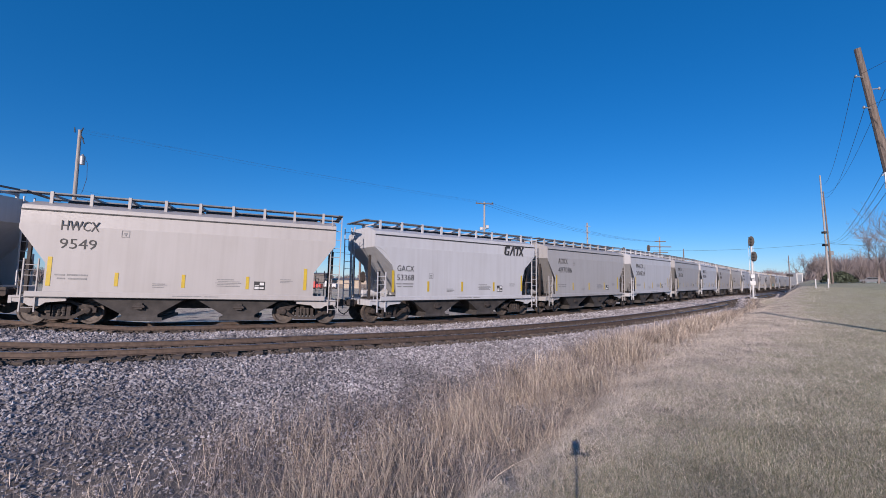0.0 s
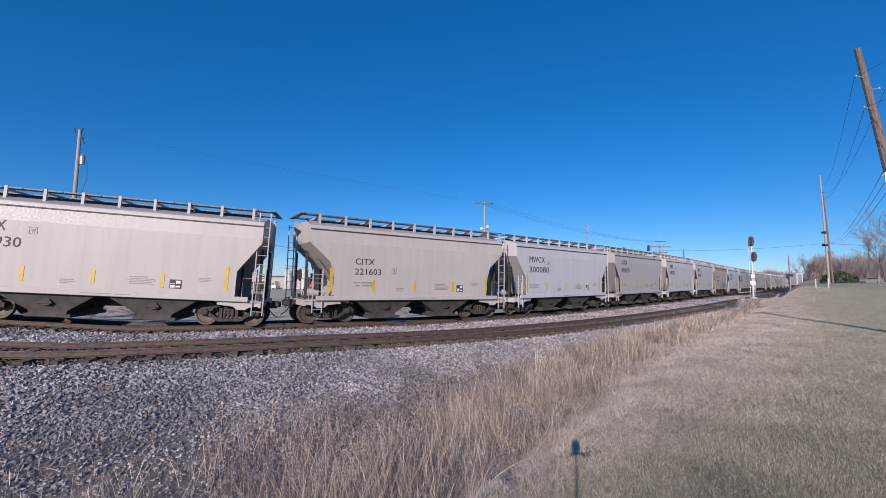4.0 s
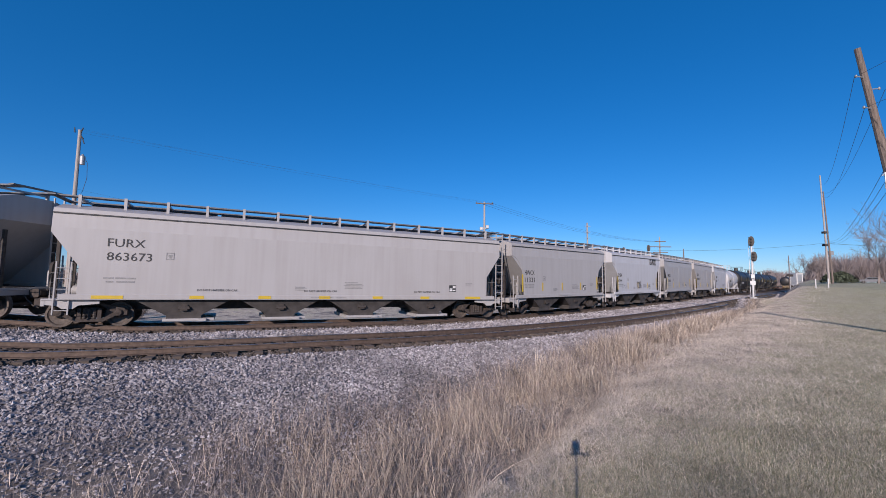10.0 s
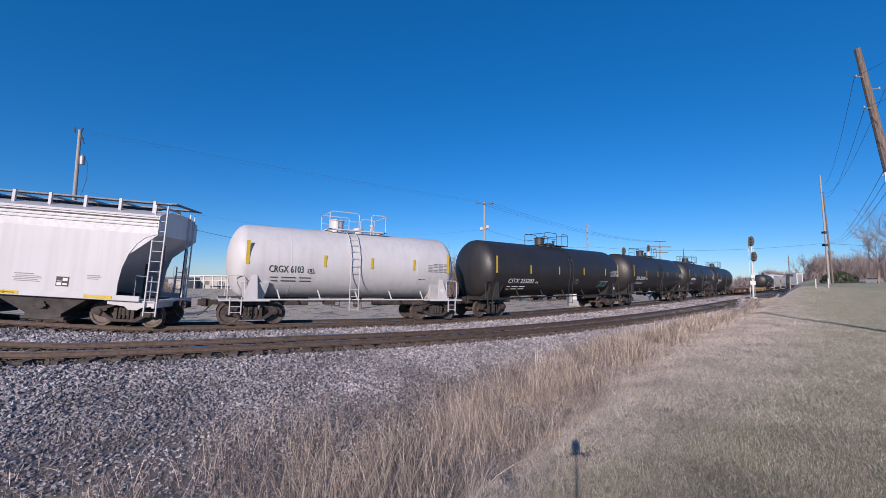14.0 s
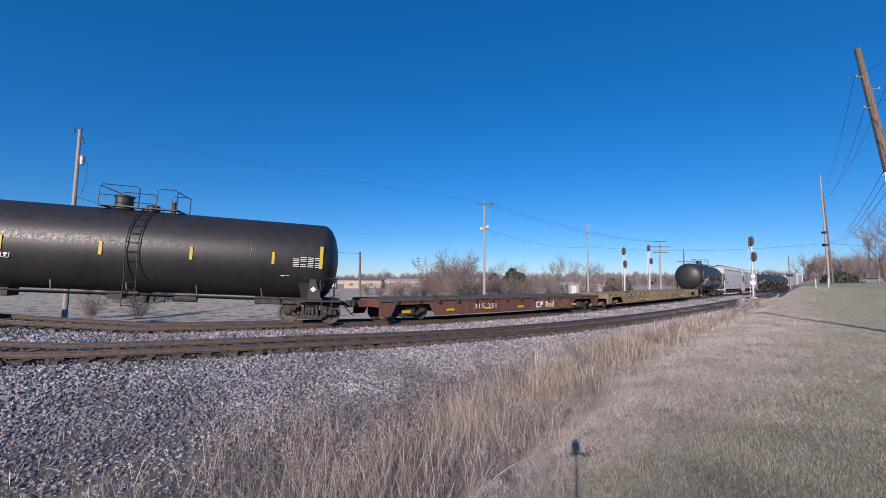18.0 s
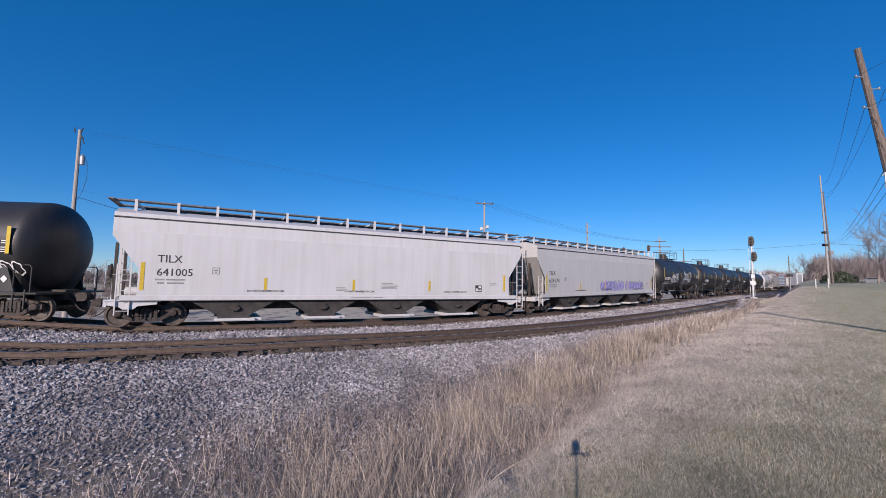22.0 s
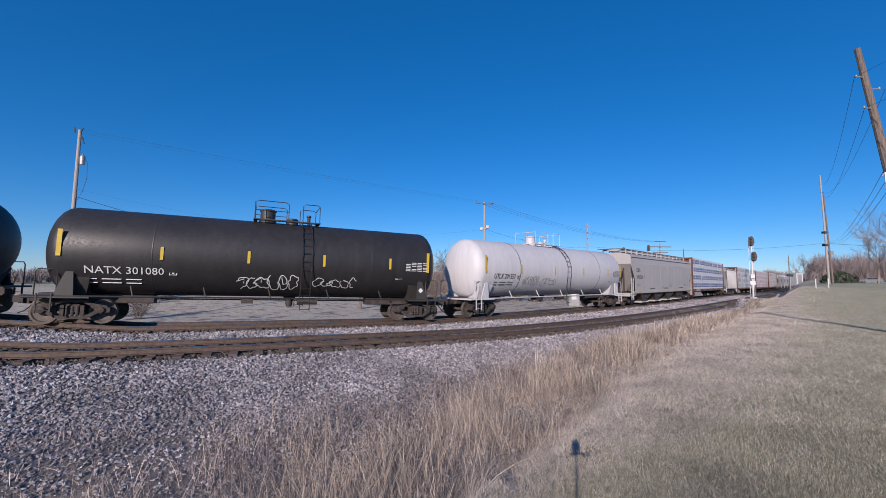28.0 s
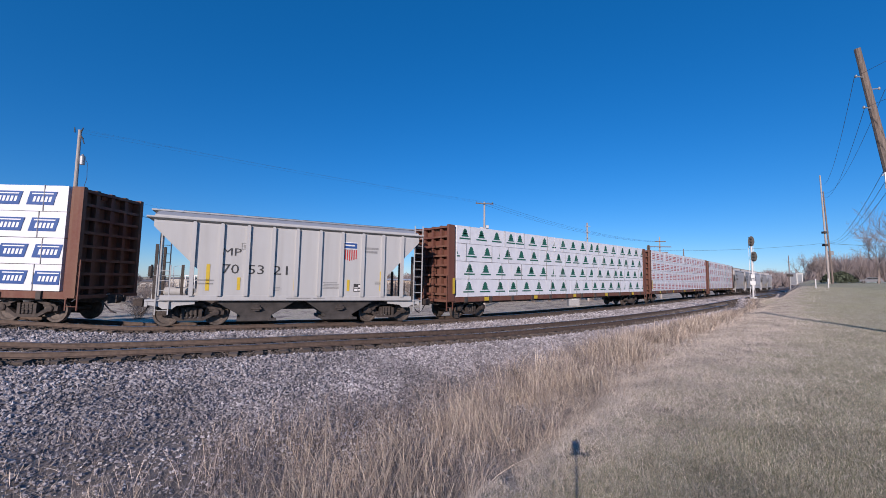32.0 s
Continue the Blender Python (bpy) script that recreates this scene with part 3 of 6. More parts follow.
shed("low_shed", -75.5, 112, 8.5, 8, 2.4, 8, DARKWALL, ROOFING, "low dark brick building beyond the field", 4, 1, .3)
shed("white_shed", -68.6, 110, 4.6, 8, 3.1, 5, PLANTWALL, ROOFING, "plain pale metal shed", 0, 0, .1)
shed("long_plant_building", -53.0, 118, 26, 12, 4.2, 3, PLANTWALL, ROOFING, "long pale industrial plant building", 7, 3, .2)
shed("dark_plant_block", -33.6, 114, 4.0, 7, 4.6, 0, DARKWALL, ROOFING, "dark metal plant block beside the silos", 0, 0, .2)
shed("tan_warehouse", -25.5, 122, 17, 12, 2.9, -2, TANWALL, ROOFING, "long tan warehouse beyond the field", 3, 2, .4)
shed("pale_warehouse", -13.0, 124, 15, 12, 2.6, 0, TANWALL, WHITEWALL, "low warehouse with a pale roof", 4, 2, .3)
shed("small_white_house", 36.0, 118, 6, 6, 2.6, 10, WHITEWALL, ROOFING, "small white house with grey roof among trees", 2, 1, 1.2)
shed("white_garage", 43.5, 112, 4.5, 5, 2.6, 0, WHITEWALL, ROOFING, "small white garage beyond the railway", 0, 1, .8)
shed("grey_house", 12.0, 140, 8, 7, 3.0, 0, TANWALL, ROOFING, "grey house among bare trees", 3, 1, 1.2)
for k, (x, h) in enumerate(((-40.6, 5.2), (-38.0, 4.6), (-36.2, 5.3))):
    ob = tagged(new("silo"), "white cylindrical metal storage silo", "silo", "silos")
    ob.location = (x, 108, gz(x, 108))
    part("shell", shared(("silo", h), lambda q: q.spin([(0, .85), (h, .85), (h + .35, .2), (h + .4, .0)], "z", 20), WHITEWALL), ob)
    part("ladder", shared(("silo_ladder", h), q_ladder_plain(.2, h, 12), GALV), ob, pose(0, -.92, 0))
    part("top_rail", shared(("silo_rail", h), lambda q: q.tube([(.8 * math.cos(a), .8 * math.sin(a), h + .7) for a in np.linspace(0, 6.28, 13)], .03, 4), GALV), ob)


# open steel frame before the plant, yard trucks as low blocks
def build_frame():
    ob = tagged(new("pipe_rack"), "white steel pipe rack before the plant", "steel frame")
    ob.location = (-56, 104, gz(-56, 104))
    for i in range(9):
        part("post", shared("rack_post", lambda q: q.box(-.1, .1, -.1, .1, 0, 3.6), WHITEWALL), ob, pose(-9 + 2.3 * i, 0, 0))
    part("beam", shared("rack_beam", lambda q: q.box(-9.2, 9.6, -.12, .12, 3.5, 3.75).box(-9.2, 9.6, -.08, .08, 2.4, 2.5), WHITEWALL), ob)


build_frame()
for k, (x, y, c, w) in enumerate(((-45.5, 100, DARKWALL, 3.4), (-31.0, 101, RED_INK, 2.6), (-27.5, 101, WHITEWALL, 3.0), (-43, 103, WHITEWALL, 3.2))):
    ob = tagged(new("parked_truck"), "parked yard truck beyond the field", "truck", "yard trucks")
    ob.location = (x, y, gz(x, y))
    part("body", shared(("yt_body", k), lambda q: q.box(-w / 2, w / 2, -.9, .9, .5, 1.5, .15), c), ob)
    part("cab", shared(("yt_cab", k), lambda q: q.prism([(-w / 2 + .2, 1.45), (-w / 2 + .4, 2.1), (-w / 2 + 1.3, 2.1), (-w / 2 + 1.5, 1.45)], -.8, .8), c), ob)
    for sx in (-w / 3, w / 3):
        part("wheel", shared("yt_wheel", lambda q: q.spin([(-.95, .38), (.95, .38)], "y", 14), UNDER), ob, pose(sx, 0, .38))


# ---- bare winter trees ----
def grow(seed, height, spread, levels, trunk_r, start=.25):
    """Branch segments (a, b, ra, rb) of a bare tree."""
    rng = random.Random(seed)
    segs = []

    def limb(p, d, ln, r, lv):
        steps = 3
        for k in range(steps):
            q = p + d * (ln / steps)
            r2 = r * .82
            segs.append((p, q, r, r2, lv))
            if lv < levels and (k > 0 or lv > 0):
                for _ in range(3):
                    ax = Vector((rng.gauss(0, 1), rng.gauss(0, 1), rng.gauss(.35, .5)))
                    nd = (d * .55 + ax.normalized() * spread + Vector((0, 0, .18))).normalized()
                    limb(q, nd, ln * rng.uniform(.5, .72), r2 * .55, lv + 1)
            p, r = q, r2
            d = (d + Vector((rng.gauss(0, .12), rng.gauss(0, .12), rng.gauss(.04, .08)))).normalized()
    limb(Vector((0, 0, 0)), Vector((rng.gauss(0, .05), rng.gauss(0, .05), 1)).normalized(), height * .55, trunk_r, 0)
    return segs


def seg_arrays(segs):
    """Three-sided tapered tubes as arrays."""
    a = np.array([s[0] for s in segs])
    b = np.array([s[1] for s in segs])
    ra, rb = np.array([s[2] for s in segs])[:, None], np.array([s[3] for s in segs])[:, None]
    d = b - a
    d /= np.linalg.norm(d, axis=1, keepdims=True) + 1e-9
    u = np.cross(d, np.where(np.abs(d[:, 2:]) < .9, [[0, 0, 1.0]], [[1.0, 0, 0]]))
    u /= np.linalg.norm(u, axis=1, keepdims=True) + 1e-9
    w = np.cross(d, u)
    ring = [(math.cos(t), math.sin(t)) for t in (0, 2.094, 4.189)]
    v = np.stack([a + ra * (c * u + s * w) for c, s in ring] + [b + rb * (c * u + s * w) for c, s in ring], 1)
    n = len(segs)
    base = np.arange(n)[:, None, None] * 6
    f = base + np.array([[0, 1, 4, 3], [1, 2, 5, 4], [2, 0, 3, 5]])[None]
    return v.reshape(-1, 3), f.reshape(-1, 4)


def grow_shrub(seed, height, stems):
    rng = random.Random(seed)
    segs = []
    for _ in range(stems):
        a, lean = rng.uniform(0, 6.283), rng.uniform(.05, .75)
        p = Vector((math.cos(a), math.sin(a), 0)) * rng.uniform(0, .35)
        d = Vector((math.cos(a) * lean, math.sin(a) * lean, 1)).normalized()
        r, ln = .03, height * rng.uniform(.16, .26)
        for k in range(5):
            q = p + d * ln
            segs.append((p, q, r, r * .8, 0 if k == 0 else 1))
            for _ in range(4):
                tw = (d * .6 + Vector((rng.gauss(0, 1), rng.gauss(0, 1), rng.gauss(.3, .6))).normalized() * .8).normalized()
                e = q + tw * ln * rng.uniform(.6, 1.2)
                segs.append((q, e, r * .5, r * .3, 2))
                for _ in range(2):
                    tx = (tw + Vector((rng.gauss(0, .6), rng.gauss(0, .6), rng.gauss(.2, .5)))).normalized()
                    segs.append((q.lerp(e, rng.uniform(.4, 1)), e + tx * ln * rng.uniform(.3, .8), r * .3, r * .2, 2))
            p, r = q, r * .8
            d = (d + Vector((rng.gauss(0, .16), rng.gauss(0, .16), rng.gauss(-.02, .1)))).normalized()
    return segs


TREES = []
for k, (h, sp, lv) in enumerate(((9, .62, 3), (8, .7, 3), (10, .55, 3), (4.2, .95, 3))):
    sg = grow(70 + k, h, sp, lv, .16) if k < 3 else grow_shrub(73, 4.2, 26)
    tr = [s for s in sg if s[4] == 0]
    cr = [(s[0], s[1], max(s[2], .014), max(s[3], .010), s[4]) for s in sg if s[4] > 0]
    TREES.append((bulk("trunk", *seg_arrays(tr), BARK), bulk("branches", *seg_arrays(cr), BARK), seg_arrays(tr + cr)))


def bare_tree(k, x, y, scale, turn, label="bare brown deciduous tree", name="tree"):
    ob = tagged(new(name), label, "tree", "bare trees")
    ob.matrix_basis = pose(x, y, gz(x, y) - .05, 0, 0, turn) @ Matrix.Scale(scale, 4)
    part("trunk", TREES[k][0], ob)
    part("crown", TREES[k][1], ob)
    return ob


for k, x, y, sc, tn in ((3, 1.6, 60, 1.0, 0), (3, 5.6, 63, .8, 210), (3, -4.2, 61, .55, 300),
                        (3, -31.5, 37, .45, 30), (3, -27.2, 37, .5, 90), (0, 26, 96, .8, 20), (2, 31, 100, .9, 130), (1, 35, 98, .8, 250), (0, 44, 120, .9, 60),
                        (1, 61.5, 53, 1.05, 20), (2, 66, 58, 1.0, 140), (0, 19, 100, .75, 250), (2, 13, 104, .7, 10), (1, 70, 66, 1.0, 200), (0, -100, 118, .8, 90), (2, -112, 122, .8, 20)):
    bare_tree(k, x, y, sc, tn, "bare grey-brown thicket shrub" if k == 3 else "bare brown deciduous tree", "shrub" if k == 3 else "tree")


def evergreen(x, y, h, w, seed):
    rng = np.random.default_rng(seed)
    n = 2600
    t = rng.random(n) ** .8
    r = w * (1 - t) ** .5 * (.55 + .45 * rng.random(n)) * (1 + .25 * np.sin(t * 40 + rng.random(n)))
    a = rng.random(n) * 6.283
    c = np.stack([r * np.cos(a), r * np.sin(a), .12 * h + t * h * .88], 1)
    d = rng.normal(0, 1, (n, 3))
    d /= np.linalg.norm(d, axis=1, keepdims=True)
    e = np.cross(d, rng.normal(0, 1, (n, 3)))
    e /= np.linalg.norm(e, axis=1, keepdims=True)
    sz = .09 * w * (.6 + rng.random((n, 1)))
    v = np.stack([c - d * sz, c + e * sz * .6, c + d * sz * 1.6, c - e * sz * .6], 1).reshape(-1, 3)
    f = np.arange(4 * n).reshape(-1, 4)
    ob = tagged(new("evergreen_tree"), "dark green evergreen tree", "tree", "evergreens")
    ob.location = (x, y, gz(x, y))
    part("trunk", shared(("ev_trunk", h), lambda q: q.tube([(0, 0, -.2), (0, 0, h * .9)], .14, 6, .03), BARK), ob)
    part("crown", bulk("crown", v, f, LEAF), ob)


for x, y, h, w, sd in ((15.5, 92, 5.6, 2.6, 1), (18.2, 95, 4.6, 2.2, 2), (12.0, 97, 4.3, 2.0, 3), (34.5, 84, 4.2, 1.9, 4), (58.2, 61.5, 1.5, 1.3, 5), (60.6, 62.5, 1.7, 1.5, 6), (62.8, 64, 1.5, 1.3, 7), (-88, 110, 3.2, 1.8, 8), (46, 104, 4.4, 2.0, 9)):
    evergreen(x, y, h, w, sd)


# far woods round the horizon: bare crowns too many to count
WOOD_AT, WOOD_H = [-1.1, -.9, -.76, -.72, -.66, -.42, -.36, -.25, -.17, 0, .3, .8], [8.5, 8.0, 6.5, 4.0, 2.9, 3.2, 4.4, 5.4, 7.0, 8.5, 8.0, 6.0]


def far_woods():
    rng = np.random.default_rng(8)
    n, twigs = 1900, 110
    left = np.arange(n) < 950
    t, deep = rng.random(n), rng.uniform(98, 140, n)
    x = np.where(left, rng.uniform(-340, 200, n), (.80 + .6 * t) * deep)
    y = np.where(left, rng.uniform(200, 290, n), deep)
    far = ~left & (rng.random(n) < .3)
    y = np.where(far, rng.uniform(210, 400, n), y)
    x = np.where(far, rng.uniform(.785, .96, n) * y, x)
    s, o = along(x, y)
    keep = (np.abs(o) > 9) & ~((o > 0) & left)
    x, y, left, far = x[keep], y[keep], left[keep], far[keep]
    n = len(x)
    h = np.where(left, np.interp(x / y, WOOD_AT, WOOD_H) * rng.uniform(.55, 1.15, n) * y / 230, rng.uniform(.55, 1.1, n) * np.interp(x / y, [.8, .86, .95], [5.0, 6.6, 8.2]))
    h = np.where(far, y * rng.uniform(.022, .046, n), h)
    wide = h * rng.uniform(.28, .5, n)
    g = ground_z(x, y) - .1
    # every twig: a thin upright sliver from the stem to the crown's skin
    a, u = rng.uniform(0, 6.283, (n, twigs)), rng.random((n, twigs)) ** .6
    low = rng.uniform(.05, .55, (n, twigs))
    top = low + (1 - low) * np.sqrt(np.clip(1 - u * u * .85, 0, 1)) * rng.uniform(.55, 1, (n, twigs))
    r = wide[:, None] * u
    hx, hy, hh = x[:, None], y[:, None], h[:, None]
    b = np.stack([hx + r * .25 * np.cos(a), hy + r * .25 * np.sin(a), g[:, None] + hh * low], 2)
    e = np.stack([hx + r * np.cos(a), hy + r * np.sin(a), g[:, None] + hh * top], 2)
    wd = (rng.uniform(.06, .16, (n, twigs)) * np.where(left | far, 1.1, .28)[:, None])
    f = rng.uniform(0, 3.14, (n, twigs))
    off = np.stack([np.cos(f) * wd, np.sin(f) * wd, 0 * wd], 2)
    v = np.stack([b - off, b + off, e + off * .35, e - off * .35], 2).reshape(-1, 3)
    fc = np.arange(len(v)).reshape(-1, 4)
    thing("far_woods", bulk("far_woods", v, fc, TWIG), Matrix(), "bare brown winter woods along the horizon", "woods", kind="stuff")


def ribbons(x, y, z, height, width, lean, bend, seed, segs=3):
    """Thin strips that lean and bend, as arrays."""
    rng = np.random.default_rng(seed)
    n = len(x)
    a = rng.uniform(0, 6.283, n)
    dirx, diry = np.cos(a), np.sin(a)
    face = rng.uniform(0, 3.14, n)
    wx, wy = np.cos(face) * width / 2, np.sin(face) * width / 2
    rows = []
    for k in range(segs + 1):
        t = k / segs
        off = height * (lean * t + bend * t * t)
        zz = z + height * t * np.sqrt(np.clip(1 - (lean + bend * t) ** 2 * .5, .15, 1))
        w = 1 - .75 * t
        px, py = x + dirx * off, y + diry * off
        rows += [np.stack([px - wx * w, py - wy * w, zz], 1), np.stack([px + wx * w, py + wy * w, zz], 1)]
    v = np.stack(rows, 1)
    q = np.array([(2 * k, 2 * k + 1, 2 * k + 3, 2 * k + 2) for k in range(segs)])
    m = 2 * (segs + 1)
    return v.reshape(-1, 3), (np.arange(n)[:, None, None] * m + q[None]).reshape(-1, 4)


far_woods()
# thin lamp posts and brush by the far road, tall line towers on the horizon
for px, top in ((-.915, 3.6), (-.845, 3.3), (-.82, 4.4), (-.778, 4.6), (-.70, 3.2), (-.655, 3.6)):
    lp, g = pole_thing("lamp_post", 62 * px, 62, top, (0, 0), .07, "thin pale lamp post by a far road", "lamp post", .7, GALV)
    part("lamp_arm", shared(("lamp_arm", top), lambda q: q.tube([(0, 0, top - .1), (.5, 0, top + .1), (1.1, 0, top + .05)], .035, 5).box(.9, 1.4, -.1, .1, top, top + .1, .02), GALV), lp, pose(0, 0, -g))
for px, top in ((-.06, 13.5), (-.46, 10.0), (-.50, 9.0), (-.38, 9.5)):
    lt, g = pole_thing("line_tower", 215 * px, 215, top, (0, 0), .22, "distant power line tower with crossarms", "line tower", .5)
    for k in range(2):
        part("crossarm", shared(("tower_arm", k), lambda q: q.box(-1.5 + .4 * k, 1.5 - .4 * k, -.1, .1, 0, .22), POLE), lt, pose(0, 0, top - 2.6 + 1.5 * k - g))
for px, y, sc in ((-.79, 52, .62), (-.765, 56, .4), (-.745, 50, .42), (-.72, 58, .4), (-.70, 54, .36), (-.68, 60, .45), (-.665, 56, .5), (-.81, 58, .38), (-.855, 60, .36),
                  (-.155, 68, .5), (-.12, 66, .55), (-.10, 70, .6), (-.075, 64, .6), (-.045, 67, .7), (-.185, 72, .4), (-.02, 66, .9), (.005, 64, 1.2), (.03, 66, 1.5), (.055, 64, 1.25), (.085, 67, .85), (.11, 66, .75), (.14, 70, .8),
                  (.18, 72, .75), (.22, 70, .8), (.26, 74, .85), (.29, 76, .8), (.33, 80, .9), (.36, 78, .8), (.40, 84, .9), (.43, 82, .8)):
    bare_tree(3, px * y, y, sc, px * 9000, "bare grey-brown thicket shrub", "shrub")
wood_rng = random.Random(12)
for i in range(34):
    if i < 18:
        x, y = wood_rng.uniform(-300, 90), wood_rng.uniform(185, 260)
        sc = wood_rng.uniform(.85, 1.15) * float(np.interp(x / y, WOOD_AT, WOOD_H)) / 8.5
    else:
        u = wood_rng.random()
        x, y = 80 + 90 * u, 84 + 22 * u + wood_rng.uniform(0, 16)
        sc = wood_rng.uniform(.55, .85)
    s_, o_ = along(x, y)
    if abs(o_[0]) > 9 and not (o_[0] > 0 and y > 130):
        bare_tree(i % 3, x, y, sc, wood_rng.uniform(0, 360), "bare brown tree at the edge of far woods")
# ---- railway cars: x along the car (front at -x), the camera's side at -y, rail top at z = 0 ----
def lettering(text, size, mat):
    key = ("text", text, size, mat.name)
    if key not in CACHE:
        cu = bpy.data.curves.new("lettering", "FONT")
        cu.body, cu.size, cu.extrude, cu.resolution_u = text, size, .004, 2
        tmp = bpy.data.objects.new("lettering", cu)
        me = bpy.data.meshes.new_from_object(tmp)
        bpy.data.objects.remove(tmp)
        bpy.data.curves.remove(cu)
        me.materials.clear()
        me.materials.append(mat)
        CACHE[key] = me
    return CACHE[key]


def write(car, text, x, z, size, mat, y=-1.625, name="lettering", lean=0.0, width=None):
    """size: the capitals' height; width: of the whole line."""
    me = lettering(text, 1.0, mat)
    v = me_verts(me)
    lo, hi = v.min(0), v.max(0)
    k = size / .70
    kx = width / (hi[0] - lo[0]) if width else k
    return part(name, me, car, pose(x - lo[0] * kx, y, z, 90 + lean, 0, 0) @ Matrix.Diagonal((kx, k, 1, 1)))


def q_frame(q):
    q.prism([(-1.15, .62), (-1.15, .44), (-.80, .42), (-.42, .20), (.42, .20), (.80, .42), (1.15, .44), (1.15, .62), (.86, .68), (.60, .70), (.60, .60), (.74, .55), (.42, .33), (.36, .33), (.36, .70),
             (.24, .70), (.24, .30), (-.24, .30), (-.24, .70), (-.36, .70), (-.36, .33), (-.42, .33), (-.74, .55), (-.60, .60), (-.60, .70), (-.86, .68)], -.07, .07)
    return q.prism([(-1.12, .60), (-.62, .66), (-.30, .80), (.30, .80), (.62, .66), (1.12, .60), (1.05, .69), (.62, .78), (.34, .90), (-.34, .90), (-.62, .78), (-1.05, .69)], -.085, .085)


def q_springs(q):
    for x in (-.15, 0, .15):
        q.spin([(.30 + .045 * i + (.0 if i % 2 else .012), .065 if i % 2 else .05) for i in range(9)], "z", 8, (x, -.02, 0))
    return q


def q_wheel(q):
    return q.spin([(-.07, .30), (-.07, .455), (-.045, .475), (-.03, .46), (.07, .448), (.07, .38), (.03, .34), (.02, .16), (.08, .13), (.08, .0)][::-1] + [(-.02, .16)][:0], "y", 22)


def q_bolster(q):
    q.box(-.20, .20, -1.02, 1.02, .42, .74, .05)
    q.spin([(.74, .36), (.86, .34)], "z", 16)
    return q.box(-.95, .95, -.06, .06, .36, .44)


def truck(car, x, colour_cap=None):
    tk = part("truck", shared("truck_bolster", q_bolster, TRUCK), car, pose(x, 0, 0))
    for sy in (-1, 1):
        part("side_frame", shared("side_frame", q_frame, TRUCK), tk, pose(0, sy * .98, 0))
        part("spring_group", shared("spring_group", q_springs, UNDER), tk, pose(0, sy * .98, 0))
        for sx in (-1, 1):
            part("wheel", shared("wheel", q_wheel, WHEEL), tk, pose(sx * .88, sy * .75, .457, 0, 0, 0 if sy > 0 else 180))
            part("bearing", shared("bearing", lambda q: q.spin([(-.10, .13), (.05, .13), (.08, .10), (.085, .05)], "y", 12), TRUCK), tk, pose(sx * .88, sy * 1.04, .53, 0, 0, 0 if sy > 0 else 180))
    for sx in (-1, 1):
        part("axle", shared("axle", lambda q: q.spin([(-.74, .085), (-.3, .07), (.3, .07), (.74, .085)], "y", 10), WHEEL), tk, pose(sx * .88, 0, .457))
        part("brake_beam", shared("brake_beam", lambda q: q.box(-.05, .05, -.8, .8, .36, .48), UNDER), tk, pose(sx * .36, 0, 0))
    return tk


def q_coupler(q):
    q.box(0, .62, -.09, .09, .78, .98, .02)
    q.prism([(.55, .70), (.86, .72), (.95, .80), (.95, .96), (.86, 1.04), (.55, 1.02)], -.16, .10)
    return q.prism([(.70, .74), (1.0, .76), (1.0, 1.0), (.70, 1.02)], .10, .19)


def q_hose(q):
    return q.tube([(.45, -.28, .80), (.62, -.30, .62), (.80, -.26, .42), (.98, -.20, .34)], .024, 6)


def running_gear(car, half, end, colour, tx):
    """Trucks, couplers, hoses and cut levers at both ends. half: to the coupler's face."""
    for d in (-1, 1):
        turn = 0 if d > 0 else 180
        truck(car, d * tx)
        part("coupler", shared("coupler", q_coupler, TRUCK), car, pose(d * (half - 1.0), 0, 0, 0, 0, turn))
        part("air_hose", shared("air_hose", q_hose, UNDER), car, pose(d * (half - 1.0), 0, 0, 0, 0, turn))
        part("cut_lever", shared("cut_lever", lambda q: q.tube([(0, -1.5, .82), (.05, -1.3, .98), (.1, -.3, 1.0), (.18, -.05, 1.06)], .016, 5), GALV), car, pose(d * end, 0, 0, 0, 0, turn))
    part("centre_sill", shared(("centre_sill", half), lambda q: q.box(-half + .9, half - .9, -.33, .33, .72, 1.06, .03), UNDER), car)


def q_ladder(z0, z1, n, w=.42):
    def build(q):
        for x in (-w / 2, w / 2):
            q.box(x - .02, x + .02, -.03, .02, z0, z1)
        for i in range(n):
            z = z0 + (z1 - z0) * (i + .4) / n
            q.tube([(-w / 2, 0, z), (w / 2, 0, z)], .014, 5)
        return q
    return build


def stripe(car, x, z, w, h, y=-1.625):
    part("reflector", shared(("reflector", w, h), lambda q: q.box(-w / 2, w / 2, -.003, .003, -h / 2, h / 2), YELLOW), car, pose(x, y, z))


def bars(car, x, z, rows, mat, y=-1.625, name="data_marking"):
    """Small stencilled lines too fine to read: rows of (x offset, z offset, width, height)."""
    def build(q):
        for a, b, w, h in rows:
            q.box(a, a + w, -.003, .003, b, b + h)
        return q
    part(name, shared(("bars", tuple(rows), mat.name), build, mat), car, pose(x, y, z))


DATA = [(0, 0, .30, .055), (.36, 0, .62, .055), (.08, -.13, .22, .055), (.40, -.13, .55, .055)]
NOTE = [(0, 0, .62, .035), (.05, -.07, .80, .025), (-.05, -.13, .95, .025), (.02, -.19, .75, .025), (0, -.25, .85, .025)]
NOTE2 = [(0, 0, .42, .03), (0, -.06, .5, .025), (0, -.12, .38, .025)]
PLATE = [(0, 0, .26, .02), (0, .24, .26, .02), (0, 0, .02, .26), (.24, 0, .02, .26), (.07, .12, .12, .06), (.10, .05, .06, .05)]
QUAD = [(0, 0, .42, .34)]
QUADW = [(.03, .03, .16, .10), (.03, .17, .16, .02), (.22, .19, .16, .11), (.22, .05, .16, .06)]


